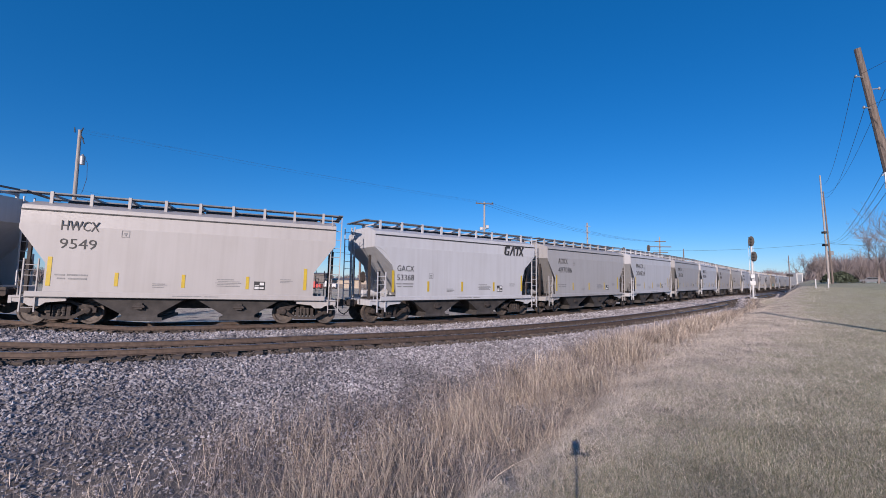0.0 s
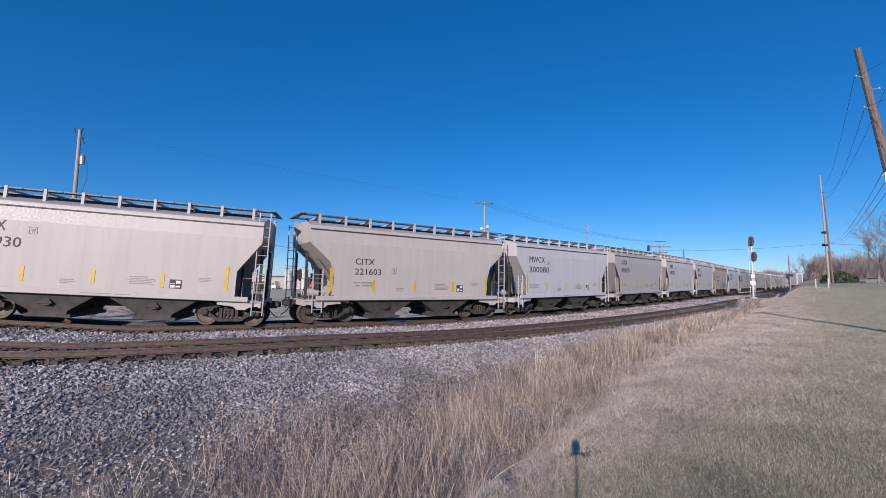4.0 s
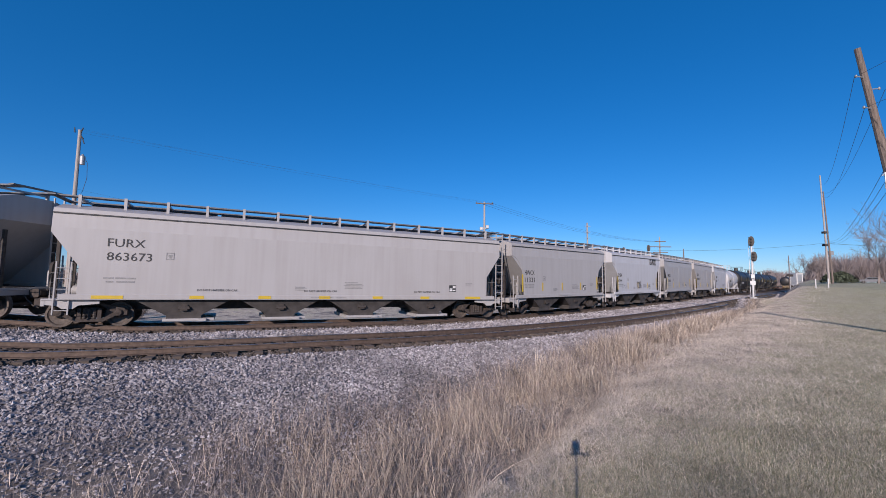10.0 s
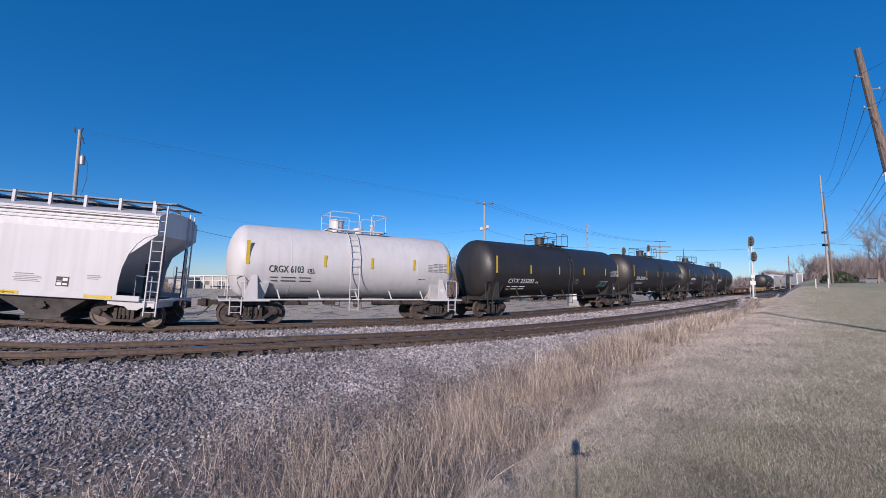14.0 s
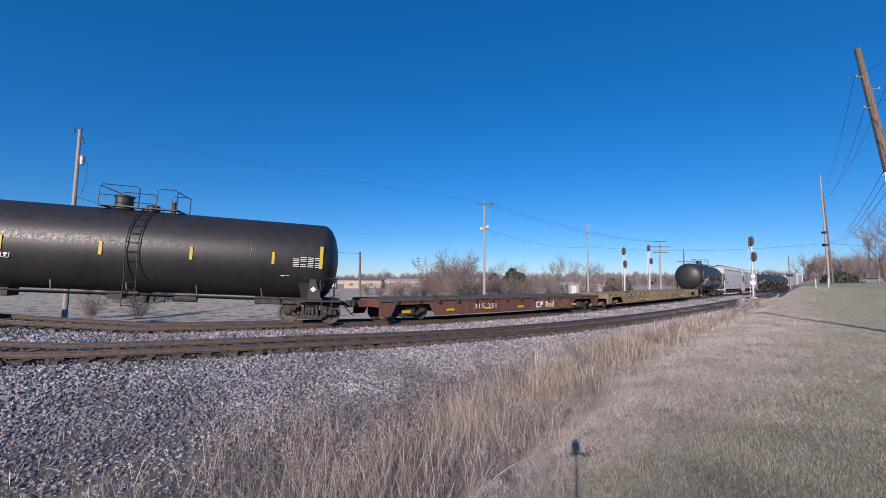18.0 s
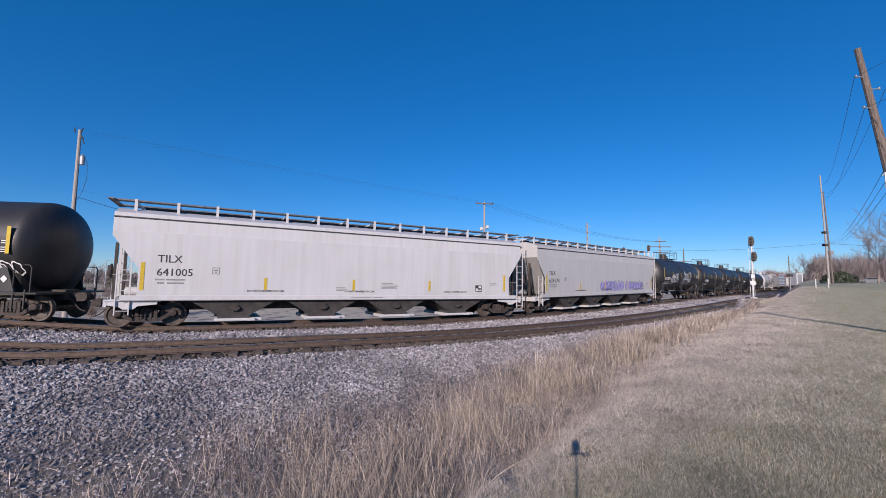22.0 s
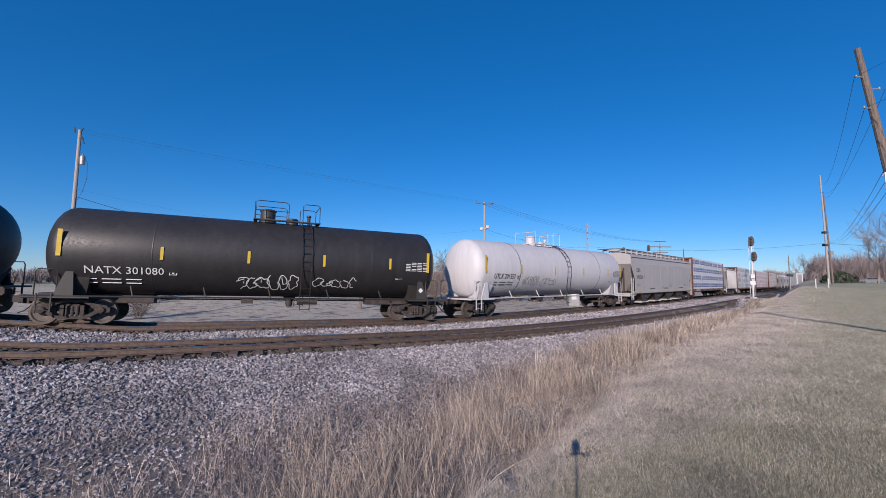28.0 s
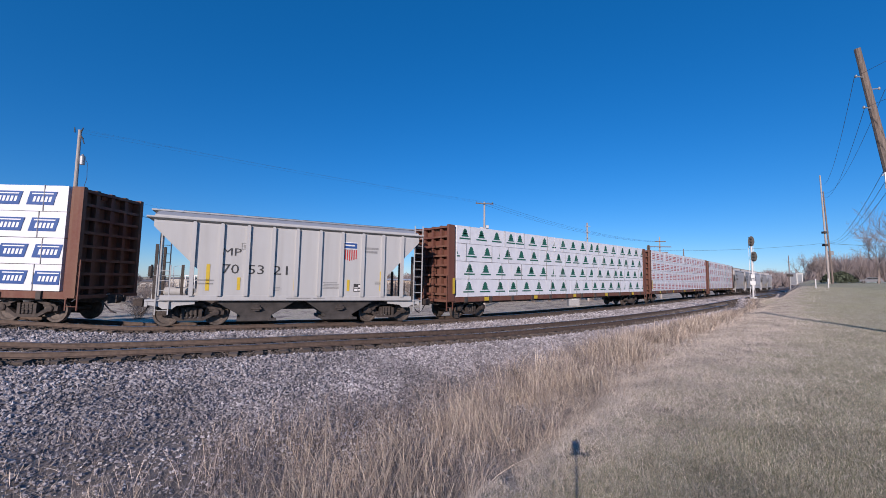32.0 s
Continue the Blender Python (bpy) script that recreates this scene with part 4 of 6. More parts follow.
TANK_R, TANK_Z = 1.67, 2.74


def on_side(x, z, zc, y, lift):
    """A point on the car's side: flat at y, or on the tank shell where zc, the height of the print's middle, is given."""
    if zc is None:
        return (x, y - lift, z)
    return (x, -math.sqrt(max((TANK_R + .01) ** 2 - (zc + z - TANK_Z) ** 2, .05)) - .012 - lift, z)


def scribble(car, x, z, w, h, n, mat, seed, y=-1.63, thick=.03, name="graffiti", shell=False):
    """Sprayed loops and strokes, no letters."""
    rng = random.Random(seed)

    def build(q):
        step = w / n
        for i in range(n):
            cx, cz = step * (i + .5), rng.uniform(-.08, .08) * h
            rx, rz, ph = step * rng.uniform(.42, .62), h * rng.uniform(.36, .5), rng.uniform(0, 6.28)
            span = rng.choice((4.4, 5.2, 6.28, 6.28))
            a1, a2 = rng.uniform(.1, .3), rng.uniform(.05, .2)
            pts = []
            for k in range(25):
                a = ph + span * k / 24
                wob = 1 + a1 * math.sin(2 * a + i) + a2 * math.sin(5 * a + seed)
                pts.append((cx + rx * wob * math.cos(a), cz + rz * wob * math.sin(a)))
            for _ in range(rng.randrange(2)):
                pts += [(cx + rng.uniform(-.5, .5) * rx, cz + rng.uniform(-.9, .9) * rz) for _ in range(2)]
            v, f = [], []
            for k, (px, pz) in enumerate(pts):
                ax, az = pts[max(k - 1, 0)]
                bx, bz = pts[min(k + 1, len(pts) - 1)]
                d = math.hypot(bx - ax, bz - az) or 1
                nx, nz, t = -(bz - az) / d, (bx - ax) / d, thick * rng.uniform(.7, 1.1)
                v += [on_side(px + nx * t, pz + nz * t, z if shell else None, 0, .0002 * i), on_side(px - nx * t, pz - nz * t, z if shell else None, 0, .0002 * i)]
                if k:
                    f.append((2 * k - 2, 2 * k - 1, 2 * k + 1, 2 * k))
            q.add(v, f)
        return q
    part(name, shared(("scribble", seed, w, h, n, mat.name), build, mat, 0), car, pose(x, 0 if shell else y, z))


def blobs(car, x, z, w, h, n, mat, seed, y=-1.628, name="graffiti", shell=False):
    """Filled rounded shapes under the loops."""
    rng = random.Random(seed)

    def build(q):
        step = w / n
        for i in range(n):
            cx = step * (i + .5)
            a1, a2, p1 = rng.uniform(.08, .25), rng.uniform(.04, .16), rng.uniform(0, 6)
            ring, mid = [], on_side(cx, 0, z if shell else None, 0, .0006 * i)
            for k in range(36):
                a = 2 * math.pi * k / 36
                r = 1 + a1 * math.sin(2 * a + p1) + a2 * math.sin(5 * a + p1 * 2)
                ring.append((cx + step * .58 * r * math.cos(a), h * .48 * r * math.sin(a)))
            v = [on_side(cx + (px - cx) * g, pz * g, z if shell else None, 0, .0006 * i) for g in (.5, 1) for px, pz in ring]
            q.add(v + [mid], [(k, (k + 1) % 36, 36 + (k + 1) % 36, 36 + k) for k in range(36)] + [(k, (k + 1) % 36, 72) for k in range(36)])
        return q
    part(name, shared(("blobs", seed, w, h, n, mat.name), build, mat, 0), car, pose(x, 0 if shell else y, z))


def covered_hopper(L, colour, bays=2, mark="", number="", mz=3.17, nz=2.56, cap=.36, mw=1.15, nw=None, mx=None, ribs=False, stripes="side", curved=False, tan_end=None, panel=False, bead=False):
    """A covered hopper: body, side sheets, roof walk, hatches, bays, ladders, platforms."""
    car = new("covered_hopper_car")
    half, xe = L / 2, L / 2 - .72
    long = bays > 2
    key = (L, bays, ribs, curved)
    inset = 1.6 if ribs else .85
    drop = 1.75 if ribs else 1.3
    zc = 3.9 if ribs else 3.5

    def q_body(q):
        # vessel: cross-section with a sloped roof, ends sloping in to the bays
        sec = [(-1.6, 0.0), (-1.6, 1.0), (-1.56, 1.035), (-.72, 1.11), (.72, 1.11), (1.56, 1.035), (1.6, 1.0), (1.6, 0.0)]
        top, low = 4.12, 1.16
        rings = []
        for x, z0 in ((-xe, zc), (-xe + .02, zc - .02), (-xe + 2.7, low), (xe - 2.7, low), (xe - .02, zc - .02), (xe, zc)):
            rings.append([(x, y, z0 + (top - z0) * f if f <= 1 else top + (f - 1) * 3.2) for y, f in sec])
        v = [p for r in rings for p in r]
        n = len(sec)
        f = [(a * n + i, a * n + (i + 1) % n, (a + 1) * n + (i + 1) % n, (a + 1) * n + i) for a in range(5) for i in range(n)]
        f += [tuple(range(n)), tuple(range(5 * n, 6 * n))]
        return q.add(v, f)
    body = part("body", shared(("hopper_body", *key), q_body, PAINT), car, None, colour)

    def q_sheet(q):
        if curved:
            edge = [(xe - .02, zc + .02)] + [(xe - .05 - (inset + .25) * math.sin(a), zc - 1.75 * (1 - math.cos(a)) * 1.05 - .1 * a) for a in (.3, .6, .9, 1.2, 1.5)] + [(xe - .05 - inset - .25, 1.18)]
        else:
            edge = [(xe, zc + .05), (xe, zc - .12), (xe - inset, zc - drop), (xe - inset, 1.1)]
        poly = [(x, z) for x, z in edge] + [(-x, z) for x, z in edge[::-1]]
        return q.prism(poly, -.012, .012)
    for sy in (-1, 1):
        part("side_sheet", shared(("side_sheet", *key), q_sheet, PAINT), car, pose(0, sy * 1.612, 0), colour)
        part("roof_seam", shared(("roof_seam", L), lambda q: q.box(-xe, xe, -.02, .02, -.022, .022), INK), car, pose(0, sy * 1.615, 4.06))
        part("side_sill", shared(("side_sill", L, long), lambda q: q.box(-xe + .35, xe - .35, -.045, .045, 1.02, 1.22, .015), PAINT), car, pose(0, sy * 1.60, 0), colour)
    if bead:
        for z in (4.22, 4.0, 3.88):
            part("bead", shared(("bead", L), lambda q: q.box(-xe + .05, xe - .05, -.014, .014, -.02, .02, .008), PAINT), car, pose(0, -1.628, z - .06), colour)
    if ribs:
        for i in range(10):
            x = -4.13 + .97 * i
            for sy in (-1, 1):
                part("side_rib", shared(("side_rib", zc), lambda q: q.prism([(-.075, 1.2), (.075, 1.2), (.075, 4.0), (.04, 4.05), (-.04, 4.05), (-.075, 4.0)], -.055, .055), PAINT), car, pose(x, sy * 1.66, 0), colour)
        part("roof_edge", shared(("roof_edge", L), lambda q: q.box(-xe - .25, xe + .25, -1.66, 1.66, 4.10, 4.17, .02), PAINT), car, None, colour)
    elif panel:
        for i in range(6 if long else 3):
            x = -xe + 3.2 + (2 * xe - 5.4) * i / (6 if long else 3)
            part("panel_seam", shared("panel_seam", lambda q: q.box(-.010, .010, -.003, .003, 1.3, 3.55), PAINT), car, pose(x, -1.627, 0), tuple(c * .93 for c in colour))
        for z, a, b in ((1.95, -.38, .72), (2.35, -.38, .72), (3.25, -.36, .1), (3.55, .1, .6)):
            part("panel_seam", shared(("panel_line", L, a, b), lambda q: q.box(xe * a, xe * b, -.004, .004, -.010, .010), PAINT), car, pose(0, -1.627, z), tuple(c * .93 for c in colour))
    # roof walk on brackets, and the hatch trough between
    zr = 4.80 if not ribs else 4.60

    def q_walk(q):
        for y in (-.78, .78):
            for k in range(4):
                q.box(-xe - .3, xe + .3, y - .22 + k * .13, y - .17 + k * .13, zr - .05, zr)
            for i in range(int(L * 1.6)):
                x = -xe - .25 + (2 * xe + .5) * i / (int(L * 1.6) - 1)
                q.box(x - .02, x + .02, y - .22, y + .22, zr - .045, zr - .012)
        for x in (-xe - .22, xe + .22):
            q.box(x - .1, x + .1, -1.15, 1.15, zr - .05, zr - .005)
        return q
    if not ribs:
        part("roof_walk", shared(("roof_walk", L, zr), q_walk, WALKGREY), car)
        nb = 9 if not long else 14
        for i in range(nb):
            x = -xe + .55 + (2 * xe - 1.1) * i / (nb - 1)
            part("walk_bracket", shared("walk_bracket", lambda q: q.box(-.05, .05, -1.02, -.94, 4.38, 4.83).box(-.05, .05, .94, 1.02, 4.38, 4.83).box(-.04, .04, -1.0, 1.0, 4.66, 4.73), PAINT), car, pose(x, 0, 0), colour)
    else:
        part("roof_walk", shared(("roof_walk_low", L), lambda q: q.box(-xe - .3, xe + .3, -.5, .5, 4.52, 4.58), GALV), car)
    for i in range(4):
        x = (xe - .7) / 2 * (i - 1.5)
        part("hatch", shared(("hatch", L), lambda q: q.box(-(xe - .7) / 4 + .08, (xe - .7) / 4 - .08, -.36, .36, 4.42, 4.62, .07), UNDER), car, pose(x, 0, 0))
    # wider dark box over the sill: stands in for the shade between the bays
    part("centre_sill", shared(("hop_sill_shade", L), lambda q: q.box(-xe + .3, xe - .3, -.55, .55, .60, 1.1, .03), UNDER), car)
    # bays and their outlet gates, the sill's shade put into the bay colour
    pitch = (2 * xe - (4.0 if not long else 4.7)) / bays
    for i in range(bays):
        x = pitch * (i - (bays - 1) / 2)

        def q_bay(q, p=pitch):
            a, b = p * .5, .60
            v = [(-a, -1.5, 1.12), (a, -1.5, 1.12), (a, 1.5, 1.12), (-a, 1.5, 1.12), (-b, -1.26, .40), (b, -1.26, .40), (b, 1.26, .40), (-b, 1.26, .40),
                 (-b, -1.26, .28), (b, -1.26, .28), (b, 1.26, .28), (-b, 1.26, .28)]
            return q.add(v, [(0, 1, 2, 3), (0, 4, 5, 1), (1, 5, 6, 2), (2, 6, 7, 3), (3, 7, 4, 0), (4, 8, 9, 5), (5, 9, 10, 6), (6, 10, 11, 7), (7, 11, 8, 4), (8, 11, 10, 9)])
        bay = part("hopper_bay", shared(("hopper_bay", pitch), q_bay, SHADED_BAY), car, pose(x, 0, 0))
        part("outlet_gate", shared(("outlet_gate", long), lambda q: q.box(-.72, .72 + (.35 if long else 0), -1.28, 1.28, .16, .29, .03).box(.5, .8, -1.4, -1.26, .18, .28), PAINT if long else SHADED_BAY), bay, pose(0, 0, 0), colour)
        part("vibrator_bracket", shared("vibrator_bracket", lambda q: q.box(-.18, .18, -1.46, -1.3, .70, .76).box(-.12, .12, -1.45, -1.3, .60, .84).spin([(-.2, .035), (.2, .035)], "x", 8, (0, -1.44, .68)), UNDER), bay)
    # ends: platform, posts, ladders, hand brake
    for d in (-1, 1):
        turn = 0 if d > 0 else 180

        def q_plat(q):
            q.box(xe - 1.6, xe + .12, -1.52, 1.52, .98, 1.06, .02)
            q.box(xe + .04, xe + .14, -1.5, 1.5, .80, 1.06)
            for y in (-1.45, 1.45):
                q.prism([(xe - 1.5, 1.0), (xe + .1, 1.0), (xe + .1, .86), (xe - .3, .80), (xe - .45, .70), (xe - .75, .70), (xe - .9, .82), (xe - 1.5, .88)], y - .04, y + .04)
            return q
        part("end_platform", shared(("end_platform", L), q_plat, PAINT), car, pose(0, 0, 0, 0, 0, turn), colour)
        for y in (-.95, .95, -.3):
            part("end_post", shared(("end_post", y == -.3, curved), lambda q: q.box(-.05, .05, -.05, .05, 1.05, 3.15 if y != -.3 else 2.4), UNDER), car, pose(d * (xe - .06 if y != -.3 else xe - .9), y, 0))
        for sy in (-1, 1):
            tall = (sy * d < 0)
            part("ladder", shared(("ladder", tall), q_ladder(.50, 4.62 if tall else 2.35, 11 if tall else 5), PAINT), car, pose(d * (xe + (.02 if tall else -.42)), sy * 1.54, 0), colour)
            part("grab_iron", shared("grab_iron", lambda q: q.tube([(0, 0, 1.05), (0, 0, 1.95), (.55, 0, 1.95), (.55, 0, 1.05)], .018, 5), PAINT), car, pose(d * (xe - .35) - .28, sy * 1.45, 0), colour)
        part("end_ladder", shared("end_ladder", q_ladder(1.1, 4.6, 9), PAINT), car, pose(d * (xe + .06), .9, 0, 0, 0, 90), colour)
    part("hand_brake", shared("hand_brake", lambda q: q.spin([(-.02, .27), (.02, .27)], "x", 14).box(-.1, .0, -.12, .12, -.2, .2), UNDER), car, pose(-xe - .12, -.6, 2.1))
    part("air_tank", shared("air_tank", lambda q: q.spin([(-.55, .1), (-.5, .19), (.5, .19), (.55, .1)], "x", 12, (0, 0, 1.3)), PAINT), car, pose(-xe + .75, .3, 0), colour)
    running_gear(car, half, xe + .1, colour, half - (2.1 if ribs else 1.85))
    # markings
    mx = -xe + 1.2 if mx is None else mx
    if mark:
        write(car, mark, mx, mz, cap, INK, -1.632, width=mw)
        write(car, number, mx, nz, cap, INK, -1.632, width=nw or .278 * len(number) * cap / .36)
    bars(car, mx - .05, 1.78, DATA, GREY_INK, -1.632)
    bars(car, mx + 1.85, nz + .5 if mz > 3 else nz + .1, PLATE, GREY_INK, -1.632)
    bars(car, .9, 1.78, NOTE, GREY_INK, -1.632)
    bars(car, -1.3, 1.55, NOTE2, GREY_INK, -1.632)
    bars(car, xe - 2.2, 1.85, NOTE2, GREY_INK, -1.632)
    bars(car, -.6, 1.10, [(0, 0, 1.0, .03), (1.1, 0, .5, .03)], GREY_INK, -1.652)
    bars(car, xe - 3.2, 1.42, QUAD, INK, -1.632)
    bars(car, xe - 3.2, 1.42, QUADW, WHITE_INK, -1.637)
    if long:
        for x in (-xe + 4.6, -.9, xe - 5.2):
            write(car, "DO NOT HAMMER ON CAR", x, 1.36, .085, INK, -1.632, width=1.45)
    if stripes == "side":
        stripe(car, -xe + (1.9 if ribs else .98), 1.92, .13, 1.02, -1.632)
        stripe(car, xe - (1.9 if ribs else 1.2), 1.90, .13, .9, -1.632)
        for x in (-.45, -.05, .37):
            stripe(car, xe * x, 1.69, .12, .5, -1.632)
    elif stripes == "sill":
        stripe(car, -xe + 1.75, 1.12, .95, .12, -1.652)
        stripe(car, xe - 1.75, 1.12, .95, .12, -1.652)
        for i in range(5):
            stripe(car, -xe + 4.6 + (2 * xe - 9.2) * i / 4, 1.12, .5, .12, -1.652)
    return car


def tank_car(L, mat, colour, mark="", number="", ladder_x=.9, ink=None, dome=0.0, strips=4, tx0=None, tw=2.3, tz=2.18, radius=1.67):
    car = new("tank_car")
    half, R, zc = L / 2, radius, TANK_Z + radius - TANK_R
    xb = half - .95
    ink = ink or WHITE_INK
    fit = mat if mat is BLACK else PAINT

    def q_shell(q):
        prof = [(-xb, .0001)]
        for i in range(1, 9):
            a = math.pi / 2 * i / 8
            prof.append((-xb + .75 * (1 - math.cos(a)), R * math.sin(a)))
        prof += [(-xb * .5, R * 1.002), (0, R * 1.004), (xb * .5, R * 1.002)]
        prof += [(-p[0], p[1]) for p in prof[:9][::-1]]
        return q.spin(prof, "x", 40, (0, 0, zc))
    part("tank", shared(("tank_shell", L, R, mat.name), q_shell, mat, 50), car, None, colour)
    for x in (-xb * .55, 0, xb * .55):
        part("weld_band", shared(("weld_band", R), lambda q: q.spin([(-.03, R + .001), (-.02, R + .006), (.02, R + .006), (.03, R + .001)], "x", 40, (0, 0, zc)), fit, 50), car, pose(x, 0, 0), colour)
    for d in (-1, 1):
        turn = 0 if d > 0 else 180
        tx = half - 2.05

        def q_saddle(q):
            v = []
            for x, w, z in ((-.55, 1.40, 1.75), (.55, 1.35, 1.75), (-.35, 1.0, .95), (.35, 1.0, .95)):
                v += [(x, -w, z), (x, w, z)]
            q.add(v, [(0, 2, 6, 4), (1, 5, 7, 3), (0, 4, 5, 1), (2, 3, 7, 6), (4, 6, 7, 5), (0, 1, 3, 2)])
            return q.prism([(-.12, 1.0), (.5, 1.0), (.12, 2.05), (-.06, 2.05)], -1.46, -1.40).prism([(-.12, 1.0), (.5, 1.0), (.12, 2.05), (-.06, 2.05)], 1.40, 1.46)
        part("saddle", shared("tank_saddle", q_saddle, fit), car, pose(d * tx, 0, 0, 0, 0, turn), colour)
        part("stub_sill", shared("stub_sill", lambda q: q.box(-2.4, 1.3, -.32, .32, .74, 1.12, .03), UNDER), car, pose(d * tx, 0, 0, 0, 0, turn))
        part("end_platform", shared("tank_platform", lambda q: q.box(.55, 1.32, -1.5, 1.5, .98, 1.05, .02).box(-.6, .6, -1.5, -1.1, .98, 1.04).box(-.6, .6, 1.1, 1.5, .98, 1.04), fit), car, pose(d * tx, 0, 0, 0, 0, turn), colour)
        for sy in (-1, 1):
            part("grab_rail", shared("tank_grab", lambda q: q.tube([(0, 0, 1.0), (0, 0, 1.9), (.06, 0, 2.0), (.55, 0, 2.0), (.62, 0, 1.9), (.62, 0, 1.0)], .022, 6), fit), car, pose(d * (half - 1.35) - .31, sy * 1.42, 0), colour)
            part("end_step", shared("tank_step", q_ladder(.45, 1.15, 3), fit), car, pose(d * (half - 1.35), sy * 1.48, 0), colour)
            part("placard", shared("placard", lambda q: q.add([(0, 0, -.13), (.13, 0, 0), (0, 0, .13), (-.13, 0, 0)], [(0, 1, 2, 3)]), WHITE_INK, 0), car, pose(d * tx + d * .1, sy * 1.475, 1.5)) if d > 0 else None
        truck(car, d * tx)
        part("coupler", shared("coupler", q_coupler, TRUCK), car, pose(d * (half - 1.0), 0, 0, 0, 0, turn))
        part("air_hose", shared("air_hose", q_hose, UNDER), car, pose(d * (half - 1.0), 0, 0, 0, 0, turn))
    for sy in (-1, 1):
        part("side_rail", shared(("side_rail", L), lambda q: q.tube([(-half + 1.6, 0, 1.05), (half - 1.6, 0, 1.05)], .035, 6), fit), car, pose(0, sy * 1.45, 0), colour)
        for i in range(5):
            x = -xb * .62 + xb * 1.24 * i / 4
            part("rail_bracket", shared("rail_bracket", lambda q: q.tube([(0, 0, 1.05), (-.12, .12, 1.45)], .03, 5), fit), car, pose(x, sy * 1.45, 0, 0, 0, 0 if sy < 0 else 180), colour)

        def q_side_ladder(q):
            for x in (-.21, .21):
                q.tube([(x, 0, .55), (x, 0, 1.6)] + [(x, 1.6 - (R + .10) * math.cos(a), zc + (R + .10) * math.sin(a)) for a in (-.2, .15, .5, .85, 1.2, 1.4)], .02, 5)
            for k in range(4):
                q.tube([(-.21, 0, .6 + .3 * k), (.21, 0, .6 + .3 * k)], .014, 4)
            for k in range(8):
                a = -.25 + .2 * k
                q.tube([(-.21, 1.6 - (R + .10) * math.cos(a), zc + (R + .10) * math.sin(a)), (.21, 1.6 - (R + .10) * math.cos(a), zc + (R + .10) * math.sin(a))], .014, 4)
            return q
        part("side_ladder", shared(("side_ladder", R), q_side_ladder, fit), car, pose(ladder_x, sy * 1.6, 0, 0, 0, 0 if sy < 0 else 180), colour)
    # top works
    zt = zc + R
    part("top_platform", shared("top_platform", lambda q: q.box(-1.35, 1.55, -.85, -.55, .02, .07).box(-1.35, 1.55, .55, .85, .02, .07).box(-1.35, -1.2, -.85, .85, .02, .07).box(1.4, 1.55, -.85, .85, .02, .07), fit), car, pose(dome, 0, zt), colour)
    part("manway", shared("manway", lambda q: q.spin([(-.05, .38), (.10, .38), (.10, .33), (.50, .33), (.50, .37), (.56, .37), (.60, .25), (.61, .0)], "z", 18), fit), car, pose(dome - .75, 0, zt), colour)
    part("valve_bonnet", shared("valve_bonnet", lambda q: q.spin([(-.05, .26), (.22, .26), (.26, .22), (.27, .0)], "z", 14).spin([(-.05, .08), (.4, .08), (.42, .12), (.5, .1)], "z", 10, (.75, .1, 0)), fit), car, pose(dome + .35, 0, zt), colour)

    def q_top_rail(q):
        for y in (-.85, .85):
            q.tube([(-1.3, y, .05), (-1.3, y, .78), (-1.2, y, .86), (.0, y, .86), (.12, y, .78), (.12, y, .05)], .02, 5)
            q.tube([(.75, y, .05), (.75, y, .78), (.85, y, .86), (1.4, y, .86), (1.5, y, .78), (1.5, y, .05)], .02, 5)
            q.tube([(-1.3, y, .45), (.12, y, .45)], .016, 4)
        return q.tube([(-1.3, -.85, .8), (-1.3, .85, .8)], .02, 5).tube([(1.5, -.85, .8), (1.5, .85, .8)], .02, 5)
    part("handrail", shared("top_rail", q_top_rail, fit), car, pose(dome, 0, zt), colour)
    part("bottom_outlet", shared("bottom_outlet", lambda q: q.spin([(0.62, .12), (.75, .16), (.9, .16), (1.08, .3)], "z", 12), UNDER), car, pose(dome + .4, 0, 0))
    part("brake_rigging", shared(("brake_rigging", L), lambda q: q.tube([(-half + 3.2, .3, .9), (half - 3.2, .3, .9)], .03, 5).box(-1.2, -.7, -.2, .3, .75, 1.0).spin([(.6, .15), (1.5, .15)], "x", 10, (.6, -.1, .86)), UNDER), car)

    # markings wrap the shell: lean them with its curve
    def at_shell(z):
        return -math.sqrt(max(R * R - (z - zc) ** 2, .1)) - .02
    if mark:
        zz, x0 = tz, -xb + 1.45 if tx0 is None else tx0
        write(car, mark + " " + number, x0, zz, .29, ink, at_shell(zz) - .004, "lettering", math.degrees(math.asin((zc - zz - .14) / R)), tw)
        bars(car, x0 + .05, zz - .22, [(0, 0, .3, .03), (.45, 0, .6, .03), (1.2, 0, .5, .03)], ink, at_shell(zz - .2) - .006)
        bars(car, x0 + .05, zz - .36, [(.05, 0, .25, .03), (.45, 0, .6, .03), (1.2, 0, .5, .03)], ink, at_shell(zz - .34) - .006)
        bars(car, x0 + tw + .18, zz, PLATE, ink, at_shell(zz) - .03)
    stripe(car, -xb + .75, 2.95, .14, .95, at_shell(2.95) - .02)
    stripe(car, xb - .75, 2.85, .14, .95, at_shell(2.85) - .02)
    for i in range(strips):
        stripe(car, -xb + 3.9 + (2 * xb - 6.6) * i / max(strips - 1, 1), 2.72, .11, .5, at_shell(2.72) - .004)
    bars(car, xb - 1.9, 2.80, [(.30 * k, -.075 * i, .24, .03) for i in range(6) for k in range(4) if (i * 3 + k * 5) % 7], WHITE_INK if mat is BLACK else GREY_INK, at_shell(2.75) - .006)
    bars(car, xb - 2.4, 1.98, QUADW, WHITE_INK if mat is BLACK else INK, at_shell(1.95) - .02)
    return car


